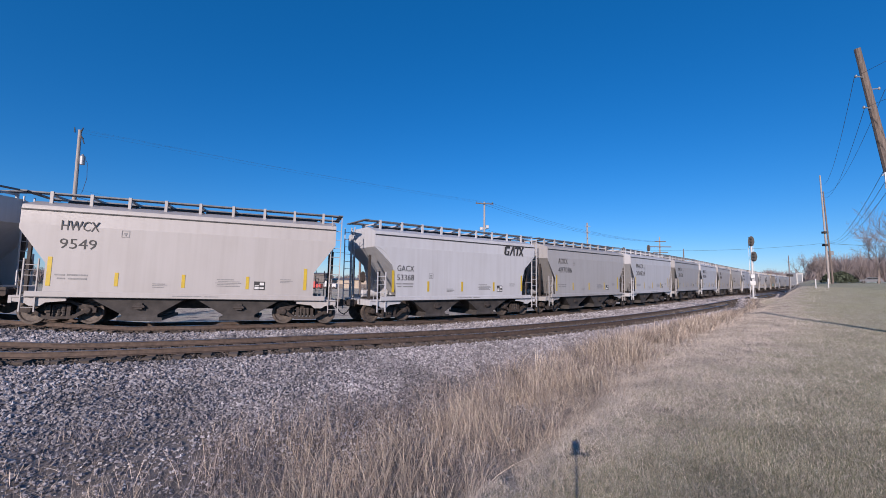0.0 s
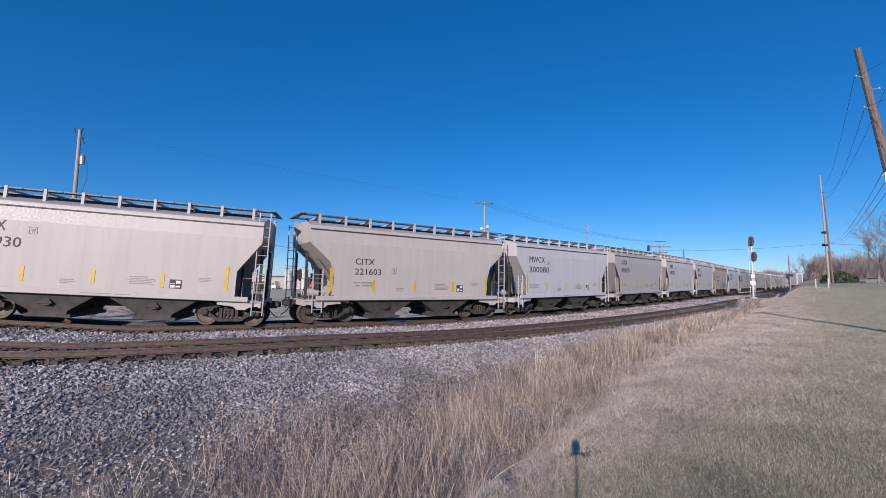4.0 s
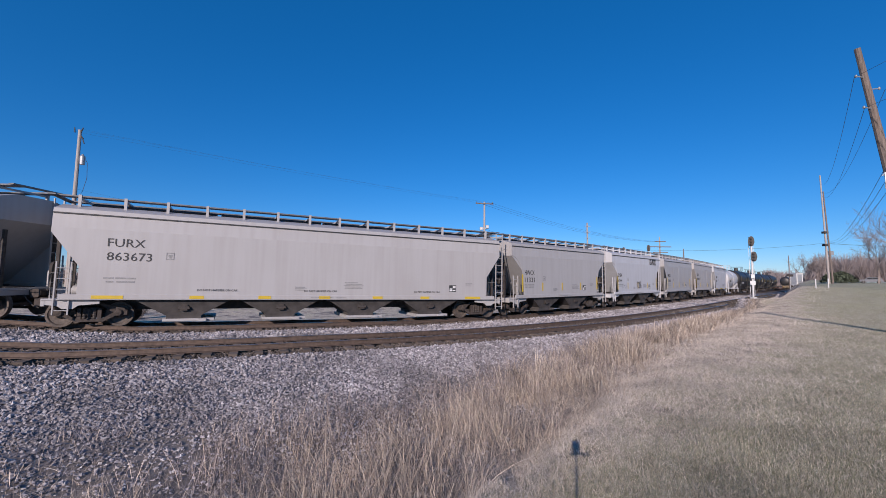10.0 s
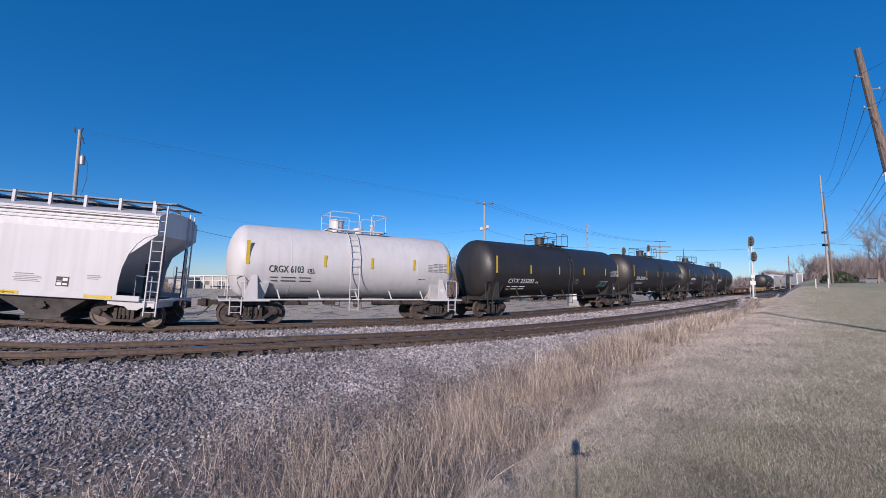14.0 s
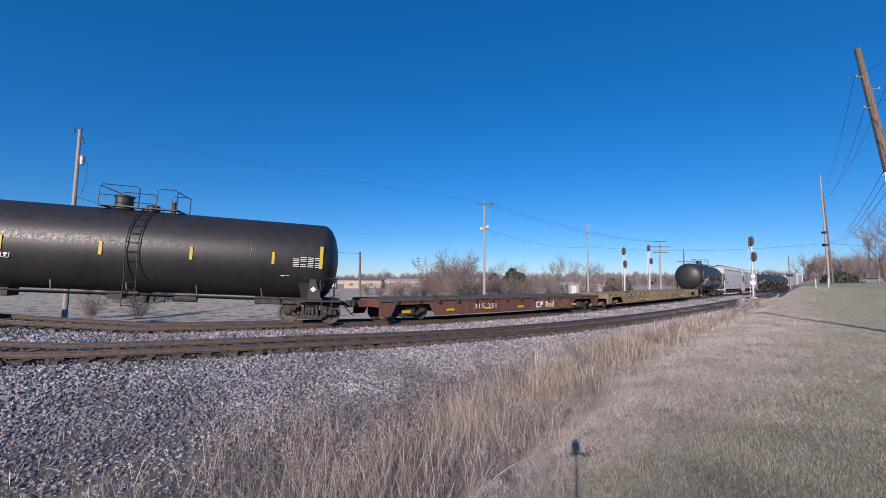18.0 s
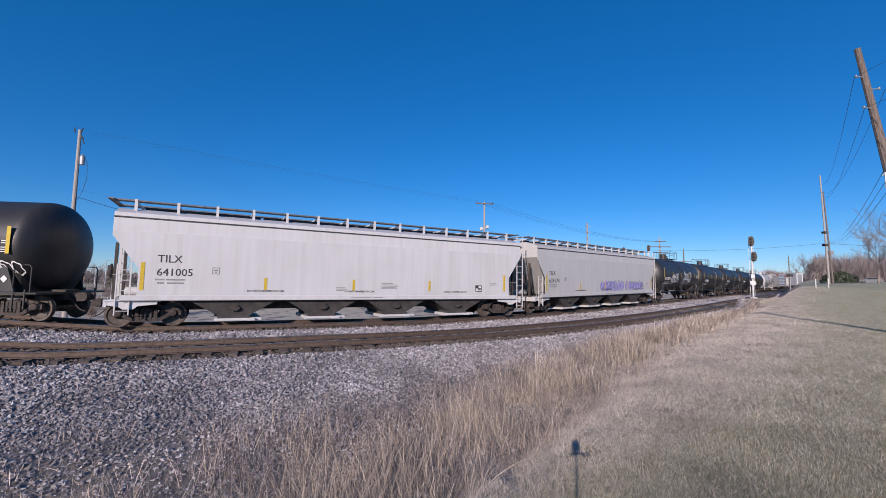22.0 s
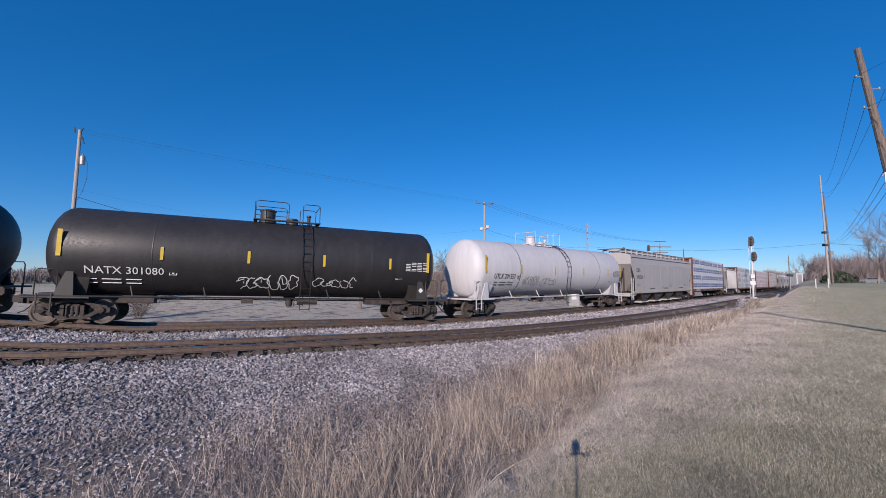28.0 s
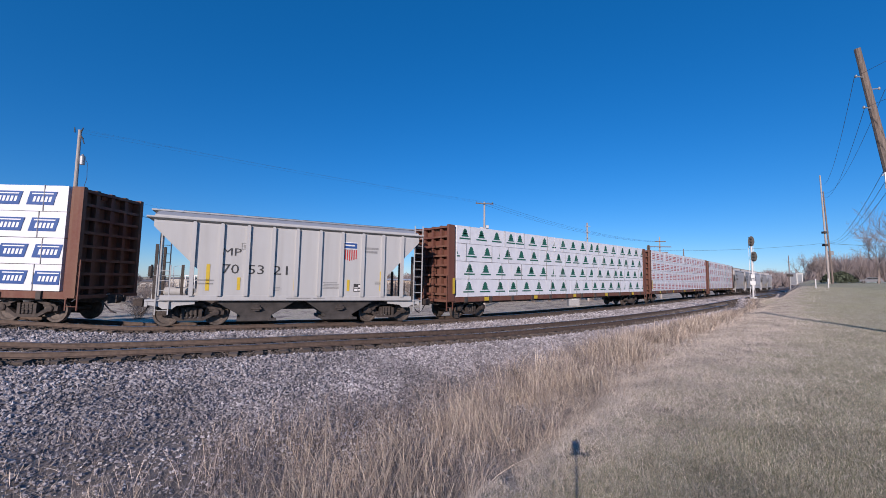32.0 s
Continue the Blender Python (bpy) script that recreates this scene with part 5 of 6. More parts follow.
def flat_car(L, mat, deck_mat, deep, n_bracket, mark=""):
    car = new("flat_car")
    half, xe = L / 2, L / 2 - .75
    tx = half - 2.6
    outline = [(-xe, 1.04), (xe, 1.04), (xe, deep + .04), (tx + 1.25, deep + .04), (tx + .95, .84), (tx - 1.05, .84), (tx - 1.5, deep),
               (-tx + 1.5, deep), (-tx + 1.05, .84), (-tx - .95, .84), (-tx - 1.25, deep + .04), (-xe, deep + .04)]
    part("centre_sill", shared(("flat_centre", L), lambda q: q.prism([(-xe, .98), (xe, .98), (xe, .72), (tx - 1.5, .66), (tx - 3.4, .2), (-tx + 3.4, .2), (-tx + 1.5, .66), (-xe, .72)], -.32, .32), UNDER), car)
    part("brake_pipe", shared(("flat_pipe", L), lambda q: q.tube([(-tx + 1.6, -1.0, .62), (0, -1.0, .52), (tx - 1.6, -1.0, .62)], .03, 5).box(1.2, 2.1, -1.15, -.75, .42, .68, .04).box(-1.4, -1.15, -1.1, -.9, .38, .62), UNDER), car)
    for sy in (-1, 1):
        part("side_sill", shared(("flat_sill", L), lambda q: q.prism(outline, -.05, .05).box(-xe, xe, -.12, .0, 1.0, 1.04).box(-tx + 1.6, tx - 1.6, -.11, .0, deep, deep + .035), mat), car, pose(0, sy * 1.36, 0, 0, 0, 0 if sy < 0 else 180))
        for i in range(n_bracket):
            part("stake_pocket", shared(("stake_pocket", mat.name), lambda q: q.prism([(-.10, 1.06), (.10, 1.06), (.07, .86), (-.07, .86)], -.13, .0), UNDER if mat is BROWN else mat), car, pose(-xe + .9 + (2 * xe - 1.8) * i / (n_bracket - 1), sy * 1.40, 0, 0, 0, 0 if sy < 0 else 180))
    np_ = int(2 * xe / .9)
    for i in range(np_):
        part("deck_plank", shared(("deck_plank", L), lambda q: q.box(-xe / np_ + .012, xe / np_ - .012, -1.36, 1.36, 1.045, 1.10), deck_mat), car, pose(-xe + 2 * xe * (i + .5) / np_, 0, 0))
    part("deck_edge", shared(("deck_edge", L), lambda q: q.box(-xe, xe, -1.45, -1.37, 1.04, 1.125, .01).box(-xe, xe, 1.37, 1.45, 1.04, 1.125, .01), deck_mat), car)
    for d in (-1, 1):
        part("end_sill", shared(("flat_end", mat.name), lambda q: q.box(-.06, .06, -1.42, 1.42, .74, 1.11, .02).box(-.5, .3, -.3, .3, .72, 1.02), mat), car, pose(d * xe, 0, 0))
        part("tie_down", shared("tie_down", lambda q: q.box(-.14, .14, -.12, .12, 1.10, 1.26, .03), UNDER), car, pose(d * xe * .62, -1.0, 0))
    running_gear(car, half, xe, None, tx)
    for i in range(int(xe / 1.45)):
        stripe(car, -xe + 1.45 + 2.8 * i, .50, .55, .13, -1.475)
    return car


def lumber_car(L, wrap_mat, logo_mat, logo, seed, mark=""):
    """Centre-beam flat car with wrapped bundles in four tiers."""
    car = new("lumber_car")
    half, xe = L / 2, L / 2 - .85
    for sy in (-1, 1):
        part("side_sill", shared(("cb_sill", L), lambda q: q.prism([(-xe, 1.15), (xe, 1.15), (xe, .90), (-xe, .90)], -.05, .05), BROWN), car, pose(0, sy * 1.42, 0))
        for i in range(12):
            part("stake_pocket", shared("winch_pocket", lambda q: q.box(-.09, .09, -.1, .1, .86, 1.17, .02), UNDER), car, pose(-xe + 1.0 + (2 * xe - 2) * i / 11, sy * 1.44, 0))
    part("deck", shared(("cb_deck", L), lambda q: q.box(-xe, xe, -1.4, 1.4, 1.10, 1.16), BROWN), car)
    part("centre_beam", shared(("centre_beam", L), lambda q: q.box(-xe, xe, -.09, .09, 1.1, 4.63).box(-xe, xe, -.35, .35, 4.63, 4.80), BROWN), car)
    for d in (-1, 1):
        bh = part("bulkhead", shared("bulkhead", lambda q: q.box(-.05, .05, -1.5, 1.5, .95, 4.9), BROWN), car, pose(d * (xe - .1), 0, 0, 0, 0, 180 if d < 0 else 0))
        for y in (-1.42, -.7, 0, .7, 1.42):
            part("post", shared(("bulkhead_post", abs(y) > 1), lambda q: q.box(.05, .38 if abs(y) > 1 else .26, -.08, .08, .95, 4.9), BROWN), bh, pose(0, y, 0))
        for z in np.linspace(1.3, 4.8, 8):
            part("rib", shared("bulkhead_rib", lambda q: q.box(.05, .33, -1.34, 1.34, -.05, .05), BROWN), bh, pose(0, 0, float(z)))
        part("end_platform", shared("cb_plat", lambda q: q.box(-.2, .55, -1.45, 1.45, .92, 1.05, .02), BROWN), car, pose(d * (xe - .2), 0, 0, 0, 0, 0 if d > 0 else 180))
        part("ladder", shared(("ladder", "cb"), q_ladder(.5, 2.3, 5), BROWN), car, pose(d * (xe + .15), -1.45, 0))
    rng = random.Random(seed)
    cols = 5 if logo == "box" else 6
    tier = .925
    for sy in (-1, 1):
        for t in range(4):
            edges = [-xe + .3]
            n = cols - (t + seed) % 2
            for i in range(n):
                edges.append(-xe + .3 + (2 * xe - .6) * (i + 1) / n + (rng.uniform(-.5, .5) if i < n - 1 else 0))
            for a, b in zip(edges, edges[1:]):
                w, k, ph = round(b - a - .03, 2), rng.randrange(3), round(rng.uniform(.2, 1.1), 2)
                bundle = part("lumber_package", shared(("bundle", w, k, wrap_mat.name), lambda q: q_bundle(q, w, tier, k), wrap_mat, 40), car,
                              Matrix.Translation(((a + b) / 2, sy * .80, 1.17 + t * .94)) @ Matrix.Diagonal((1, -sy, 1, 1)))
                if sy < 0:
                    pitch = 1.27 if logo == "box" else 1.3
                    for x in [-w / 2 + ph + pitch * i for i in range(-1, int(w / pitch) + 2)]:
                        lo, hi = max(-w / 2 + .01 - x, -.6), min(w / 2 - .01 - x, .6)
                        if hi < -.3 or lo > .3:
                            continue
                        lo, hi = round(lo, 2), round(hi, 2)
                        part("wrap_print", shared(("print", logo, lo, hi), lambda q: q_print(q, lo, hi, logo), logo_mat, 0), bundle, pose(x, -.680, 0))
                        if logo == "box":
                            part("wrap_print", shared(("print", "word", lo, hi), lambda q: q_print(q, lo, hi, "word"), wrap_mat, 0), bundle, pose(x, -.684, 0))
                    part("strap", shared(("strap", w), lambda q: q.box(-w * .3 - .012, -w * .3 + .012, -.69, .6, .0, tier + .01).box(w * .3 - .012, w * .3 + .012, -.69, .6, .0, tier + .01), GREY_INK), bundle)
    running_gear(car, half, xe + .2, None, half - 2.7)
    for i in range(5):
        stripe(car, -xe + 2.6 + (2 * xe - 5.2) * i / 4, 1.03, .36, .2, -1.545)
    stripe(car, -xe + .02, 1.75, .16, .8, -1.585)
    return car


def q_bundle(q, w, h, k):
    """A wrapped bundle with a softly uneven skin."""
    rng = random.Random(k + 40)
    nx, nz = 10, 4
    v, f = [], []
    for face, y in ((0, -.665), (1, .6)):
        for j in range(nz + 1):
            for i in range(nx + 1):
                edge = i in (0, nx) or j in (0, nz)
                v.append((-w / 2 + w * i / nx, y + (0 if edge else rng.uniform(-.012, .012)), h * j / nz + (rng.uniform(-.012, .0) if j == nz else 0)))
    n = (nx + 1) * (nz + 1)
    for j in range(nz):
        for i in range(nx):
            a = j * (nx + 1) + i
            f += [(a, a + 1, a + nx + 2, a + nx + 1), (n + a, n + a + nx + 1, n + a + nx + 2, n + a + 1)]
    for j in range(nz):
        for i in (0, nx):
            a, b = j * (nx + 1) + i, (j + 1) * (nx + 1) + i
            f.append((a, b, n + b, n + a))
    for i in range(nx):
        for j in (0, nz):
            a = j * (nx + 1) + i
            f.append((a, a + 1, n + a + 1, n + a))
    return q.add(v, f)


def q_print(q, lo, hi, logo):
    """One printed mark between the wrapper's ends, lo and hi from its middle."""
    def patch_of(pts):
        if max(p[0] for p in pts) > lo + .02 and min(p[0] for p in pts) < hi - .02:
            q.add([(min(max(x, lo), hi), 0, z) for x, z in pts], [tuple(range(len(pts)))])
    if logo == "box":
        patch_of([(-.56, .22), (.44, .22), (.56, .70), (-.44, .70)])
    elif logo == "word":
        patch_of([(-.37, .60), (.42, .60), (.43, .64), (-.36, .64)])
        for k in range(5):
            a = -.33 + .145 * k
            patch_of([(a, .33), (a + .09, .33), (a + .135, .52), (a + .045, .52)])
    elif logo == "leaf":
        for k in range(3):
            patch_of([(-.29 + .06 * k, .36 + .13 * k), (.29 - .06 * k, .36 + .13 * k), (.10 - .02 * k, .56 + .11 * k), (-.10 + .02 * k, .56 + .11 * k)])
        patch_of([(-.42, .22), (.42, .22), (.42, .29), (-.42, .29)])
    else:
        for k in range(4):
            patch_of([(-.4, .14 + .15 * k), (.38, .14 + .15 * k), (.38, .20 + .15 * k), (-.4, .20 + .15 * k)])
    return q


# ---- the consist, front to rear ----
CONSIST = []
REAR = [-30.6]


def couple(car, rear, label, category):
    tagged(car, label, category, "freight train")
    car.scale = (1, 1, 1.0 if category == "flat car" else 1.03)
    CONSIST.append((car, REAR[0], rear))
    REAR[0] = rear


BEIGE, GREY, WHITE, COOL, TAN = (.415, .395, .385), (.385, .378, .38), (.505, .512, .535), (.46, .48, .53), (.41, .36, .305)


def hopper(rear, colour, tone, mark, number, **kw):
    L = round(rear - REAR[0], 1)
    bays = kw.pop("bays", 2)
    L = {2: 12.4, 4: 20.7}[bays] if abs(L - {2: 12.4, 4: 20.7}[bays]) < .9 else L
    car = covered_hopper(L, colour, bays, mark, number, **kw)
    couple(car, rear, f"{tone} steel {'two' if bays == 2 else 'four'}-bay covered hopper car with black lettering", "hopper car")
    return car


def owner_block(car, x, z):
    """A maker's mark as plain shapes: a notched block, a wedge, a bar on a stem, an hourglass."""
    def build(q):
        for pts in ([(.10, 0), (.36, 0), (.42, .26), (.26, .26), (.25, .20), (.30, .20), (.27, .10), (.14, .10), (.20, .42), (.45, .42), (.47, .54), (.15, .54), (.05, .46), (0, .10)],
                    [(.42, 0), (.52, 0), (.74, .40), (.76, 0), (.86, 0), (.84, .54), (.68, .54)],
                    [(.98, 0), (1.09, 0), (1.17, .42), (1.32, .42), (1.34, .54), (.90, .54), (.88, .42), (1.06, .42)],
                    [(1.16, 0), (1.28, 0), (1.40, .18), (1.48, 0), (1.60, 0), (1.47, .28), (1.64, .54), (1.51, .54), (1.42, .38), (1.36, .54), (1.24, .54), (1.35, .27)]):
            q.prism(pts, -.003, .003)
        return q
    part("owner_mark", shared("owner_mark", build, INK, 0), car, pose(x, -1.634, z))


WRAP = m_plain("white_wrap", (.64, .65, .69), (.74, .75, .78), 3, .35, 0, .3, .02)
LILAC = m_plain("lilac_spray", (.30, .26, .52), (.42, .36, .62), 3, .6, 0, 0)
TEAL = m_plain("teal_spray", (.10, .30, .32), (.16, .42, .42), 3, .6, 0, 0)
LIME = m_plain("lime_spray", (.42, .50, .22), (.52, .58, .30), 3, .6, 0, 0)
ORANGE = m_plain("orange_spray", (.60, .20, .06), (.66, .28, .10), 3, .6, 0, 0)
PALEBLUE = m_plain("pale_blue_spray", (.22, .42, .52), (.30, .50, .58), 3, .6, 0, 0)
TAN_SPRAY = m_plain("tan_spray", (.42, .28, .10), (.50, .34, .14), 3, .6, 0, 0)
DULLGREEN = m_plain("dull_green_spray", (.18, .27, .22), (.28, .38, .30), 3, .6, 0, 0)

MW = dict(mw=1.6, nw=2.05)
LOW = dict(mz=2.40, nz=1.97, cap=.28, mw=.96)
hopper(-18.2, WHITE, "off-white", "MWCX", "300102", **MW)
hopper(-5.76, BEIGE, "beige", "HWCX", "9549", mz=3.39, nz=2.74)
c = hopper(6.66, WHITE, "white", "GACX", "53368", curved=True, nw=.96, **LOW)
owner_block(c, 2.85, 3.48)
hopper(18.69, GREY, "light grey", "AOKX", "497086", nz=2.60)
hopper(31.47, WHITE, "white", "MWCX", "300828", **MW)
hopper(43.7, GREY, "light grey", "MWCX", "301378", mw=1.35, nw=1.75)
hopper(55.81, WHITE, "white", "MWCX", "300768", **MW)
hopper(68.49, BEIGE, "beige", "AOKX", "490930", nz=2.60)
hopper(80.68, (.46, .435, .41), "warm grey", "CITX", "221603", curved=True, mz=2.62, nz=2.17, cap=.28, mw=.95, mx=-3.4)
hopper(92.72, WHITE, "white", "MWCX", "300080", **MW)
hopper(105.37, BEIGE, "beige", "AOKX", "498095", mz=3.39, nz=2.76)
hopper(117.71, (.52, .505, .50), "off-white", "AOKX", "482581", mz=3.39, nz=2.76)
hopper(130.02, (.49, .475, .47), "pale grey", "MWCX", "301068", mz=3.3, nz=2.68, mw=1.25)
c = hopper(142.61, TAN, "tan graffiti-sprayed", "CEFX", "300235", mz=2.68, nz=2.12, cap=.28, mw=1.0, nw=1.36, mx=-3.66, bead=True, stripes="sill", curved=True)
blobs(c, -2.6, 1.6, 2.8, .75, 5, PALEBLUE, 5)
scribble(c, -2.6, 1.6, 2.8, .8, 7, TEAL, 6, -1.634, .02)
blobs(c, .45, 1.63, 2.0, .8, 5, DULLGREEN, 7)
scribble(c, .45, 1.63, 2.0, .85, 7, INK, 8, -1.634, .02)
hopper(154.66, COOL, "bluish white", "NAHX", "321935", mw=1.5, nw=1.8, mx=-3.7)
c = hopper(175.74, GREY, "light grey", "CBFX", "398492", bays=4, mx=-8.59, mz=2.95, nz=2.32, cap=.38, mw=1.12, nw=1.66, stripes="sill", panel=True)
scribble(c, -7.2, 1.8, 1.1, .5, 6, GREY_INK, 11, -1.634, .016)
scribble(c, -6.6, 1.72, .5, .3, 3, DULLGREEN, 14, -1.634, .014)
scribble(c, 2.0, 1.67, 1.2, .35, 6, GREY_INK, 12, -1.634, .014)
hopper(195.65, GREY, "light grey", "FURX", "863673", bays=4, mx=-8.0, mz=2.95, nz=2.45, cap=.3, stripes="sill")
hopper(207.98, GREY, "light grey", "HWCX", "11331", curved=True, nw=.97, **LOW)
c = hopper(220.11, WHITE, "white graffiti-tagged", "DSIX", "6544", curved=True, nw=.72, mx=-4.4, **{**LOW, "mw": .74})
owner_block(c, 2.7, 3.52)
scribble(c, -.5, 1.74, 1.0, .6, 7, INK, 13, -1.634, .018)
scribble(c, -3.7, 1.62, 1.0, .32, 5, GREY_INK, 15, -1.634, .012)
hopper(232.71, GREY, "light grey", "HWCX", "11641", mx=-4.45, nw=.9, panel=True, **{**LOW, "mz": 2.5, "nz": 1.99})
hopper(244.77, BEIGE, "beige", "CBFX", "306698", mx=-4.2, panel=True, curved=True, **{**LOW, "mz": 2.75, "nz": 2.25})
hopper(257.69, WHITE, "white", "SHQX", "2504", mz=2.65, nz=2.13, cap=.27, mw=.94, nw=.86, mx=-4.03, bead=True, curved=True, stripes="sill")


def tank(rear, mark, number, white=False, **kw):
    L = round(rear - REAR[0], 1)
    L = 17.8 if abs(L - 17.8) < .6 else L
    car = tank_car(L, PAINT if white else BLACK, kw.pop("colour", (.56, .56, .57)) if white else (.03, .03, .03), mark, number, ink=INK if white else WHITE_INK, **kw)
    couple(car, rear, "white steel tank car with top platform and side ladder" if white else "black steel tank car with white lettering and yellow reflectors", "tank car")
    return car


def spray(car, x, z, w, h, n, mat, seed, thick=.028):
    scribble(car, x, z, w, h, n, mat, seed, 0, thick, shell=True)


tank(270.59, "CRGX", "6103", True, radius=1.57, ladder_x=-.22, dome=.0, tx0=-3.92, tw=1.4, strips=3)
c = tank(287.94, "CITX", "225202", ladder_x=.5, dome=-.1, tx0=-6.0, tw=2.45, tz=1.9)
spray(c, 1.1, 2.0, .55, .4, 3, GREY_INK, 24, .014)
spray(c, 4.6, 1.85, 1.1, .45, 4, TEAL, 21)
tank(305.86, "TILX", "319107", ladder_x=.3)
c = tank(323.63, "TILX", "319141", ladder_x=-.1, dome=-.55, tx0=-6.3, tw=1.95, tz=2.2)
spray(c, 2.05, 1.85, 1.6, .6, 6, WHITE_INK, 22, .02)
spray(c, 4.2, 1.98, 1.05, .42, 5, WHITE_INK, 23, .018)
tank(341.22, "TILX", "195903", dome=-.3, ladder_x=.1)
c = flat_car(20.1, BROWN, DECK, .24, 14)
couple(c, 361.31, "rust-red empty flat car with worn plank deck", "flat car")
write(c, "315", -3.27, .50, .27, WHITE_INK, -1.43, width=.78)
write(c, "251", -2.24, .49, .27, WHITE_INK, -1.43, width=.70)
bars(c, 2.1, .38, [(0, 0, .30, .10), (0, .28, .30, .10), (0, .08, .10, .22), (.38, 0, .10, .38), (.46, .16, .22, .22), (.95, 0, .10, .38), (1.03, .18, .18, .20), (1.14, 0, .10, .16), (1.32, 0, .20, .26), (1.60, 0, .07, .26), (1.60, .31, .07, .07), (1.75, 0, .07, .40)], WHITE_INK, -1.43, "owner_mark")
bars(c, 4.6, .42, [(0, 0, .62, .02), (0, .32, .62, .02), (0, 0, .02, .34), (.30, 0, .02, .34), (.60, 0, .02, .34)], GREY_INK, -1.43)
c = flat_car(29.0, FLATYELLOW, FLATYELLOW, .28, 24)
couple(c, 390.34, "faded yellow long empty flat car", "flat car")
bars(c, -6.8, .36, [(0, 0, 2.45, .29)], INK, -1.425)
write(c, "XTTX 142268", -6.7, .405, .20, WHITE_INK, -1.43, width=2.25)
bars(c, 4.95, .47, [(0, 0, 1.15, .25)], INK, -1.425)
bars(c, 5.0, .49, [(0, .12, .30, .08), (.11, 0, .08, .14), (.38, .12, .30, .08), (.49, 0, .08, .14), (.78, .0, .1, .2), (.94, 0, .1, .2)], WHITE_INK, -1.43, "owner_mark")
bars(c, 6.4, .50, [(0, 0, .2, .2), (.26, 0, .2, .2)], WHITE_INK, -1.425)
bars(c, -2.0, .46, [(0, 0, .55, .05), (0, .14, .55, .05), (.8, 0, .5, .05), (.8, .14, .5, .05), (2.1, .05, 1.0, .025), (2.1, .1, 1.0, .025)], GREY_INK, -1.425)
c = tank(408.3, "TILX", "291437", ladder_x=.47, dome=.1)
blobs(c, -5.6, 1.9, 1.2, .5, 3, TAN_SPRAY, 36, shell=True)
blobs(c, -4.9, 1.75, .8, .75, 2, ORANGE, 37, shell=True)
spray(c, -5.5, 1.85, 1.3, .75, 4, WHITE_INK, 33, .016)
spray(c, -4.6, 2.45, 1.0, .4, 5, WHITE_INK, 38, .02)
scribble(c, -6.3, 1.9, 1.6, .8, 3, LIME, 32, 0, .08, shell=True)
spray(c, -3.5, 1.75, 3.5, 1.0, 4, PALEBLUE, 34, .036)
spray(c, -3.4, 1.80, 3.3, .6, 8, PALEBLUE, 39, .018)
spray(c, -2.9, 1.7, 2.2, .35, 5, PALEBLUE, 46, .022)
blobs(c, -1.85, 1.57, .75, .34, 2, TAN_SPRAY, 40, shell=True)
spray(c, 1.0, 2.05, 1.8, .6, 5, WHITE_INK, 35, .03)
spray(c, 2.9, 1.95, 2.6, .55, 7, WHITE_INK, 47, .028)
spray(c, 5.6, 1.85, 2.0, .5, 5, WHITE_INK, 48, .026)
spray(c, .75, 3.55, .9, .7, 5, GREY_INK, 45, .02)
hopper(428.86, (.56, .56, .57), "white", "TILX", "641005", bays=4, mz=2.45, nz=1.95, cap=.28, mw=.8, nw=1.17, mx=-8.2)
c = hopper(449.94, (.52, .51, .50), "off-white graffiti-sprayed", "TILX", "639174", bays=4, mz=2.42, nz=1.94, cap=.27, mw=.76, nw=1.22, mx=-8.36)
blobs(c, -1.3, 1.68, 4.0, .72, 6, LILAC, 41)
scribble(c, -1.3, 1.70, 4.0, .75, 7, BLUE_INK, 42, -1.634, .024)
blobs(c, 3.1, 1.68, 3.6, .65, 6, LILAC, 43)
scribble(c, 3.1, 1.70, 3.6, .7, 7, BLUE_INK, 44, -1.634, .024)
c = tank(467.91, "TILX", "190727", ladder_x=-.65, dome=-.6, tx0=-6.86, tw=1.87, tz=2.2)
spray(c, -4.35, 2.35, 2.5, .95, 5, WHITE_INK, 51, .055)
spray(c, .3, 2.55, 3.2, .95, 6, WHITE_INK, 52, .06)
spray(c, -6.85, 1.75, 1.9, .6, 6, GREY_INK, 50, .03)
spray(c, -4.9, 1.75, 2.2, .4, 8, GREY_INK, 59, .014)
spray(c, -.3, 1.95, 3.3, .32, 10, WHITE_INK, 53, .014)
spray(c, 3.3, 1.8, 2.6, .3, 5, GREY_INK, 49, .012)
c = tank(485.54, "GATX", "200834", ladder_x=.65, dome=.1, tx0=-6.3, tw=2.3, tz=2.08, strips=6)
spray(c, .85, 3.18, 1.05, .9, 6, WHITE_INK, 54, .024)
tank(503.08, "TCBX", "192596", tx0=-6.3, tw=2.42, tz=2.1, ladder_x=.3)
tank(521.08, "NATX", "301096", dome=.3, ladder_x=1.2)
c = tank(539.17, "NATX", "301080", dome=.45, ladder_x=1.4, tx0=-6.46, tw=2.5, tz=1.9)
spray(c, -1.4, 1.70, 2.5, .6, 6, WHITE_INK, 55, .02)
spray(c, 1.75, 1.75, 2.0, .4, 5, WHITE_INK, 56, .016)
c = tank(558.22, "UTLX", "201553", True, colour=(.54, .54, .56), dome=-.9, ladder_x=.47, tx0=-7.08, tw=1.85, tz=2.16)
spray(c, -5.95, 1.9, 2.5, .85, 5, WHITE_INK, 57, .024)
spray(c, -4.4, 2.05, 1.6, .5, 6, GREY_INK, 58, .024)
spray(c, -2.45, 1.98, 1.6, .45, 4, GREY_INK, 59, .022)
spray(c, 1.2, 1.68, 1.0, .35, 4, WHITE_INK, 60, .018)
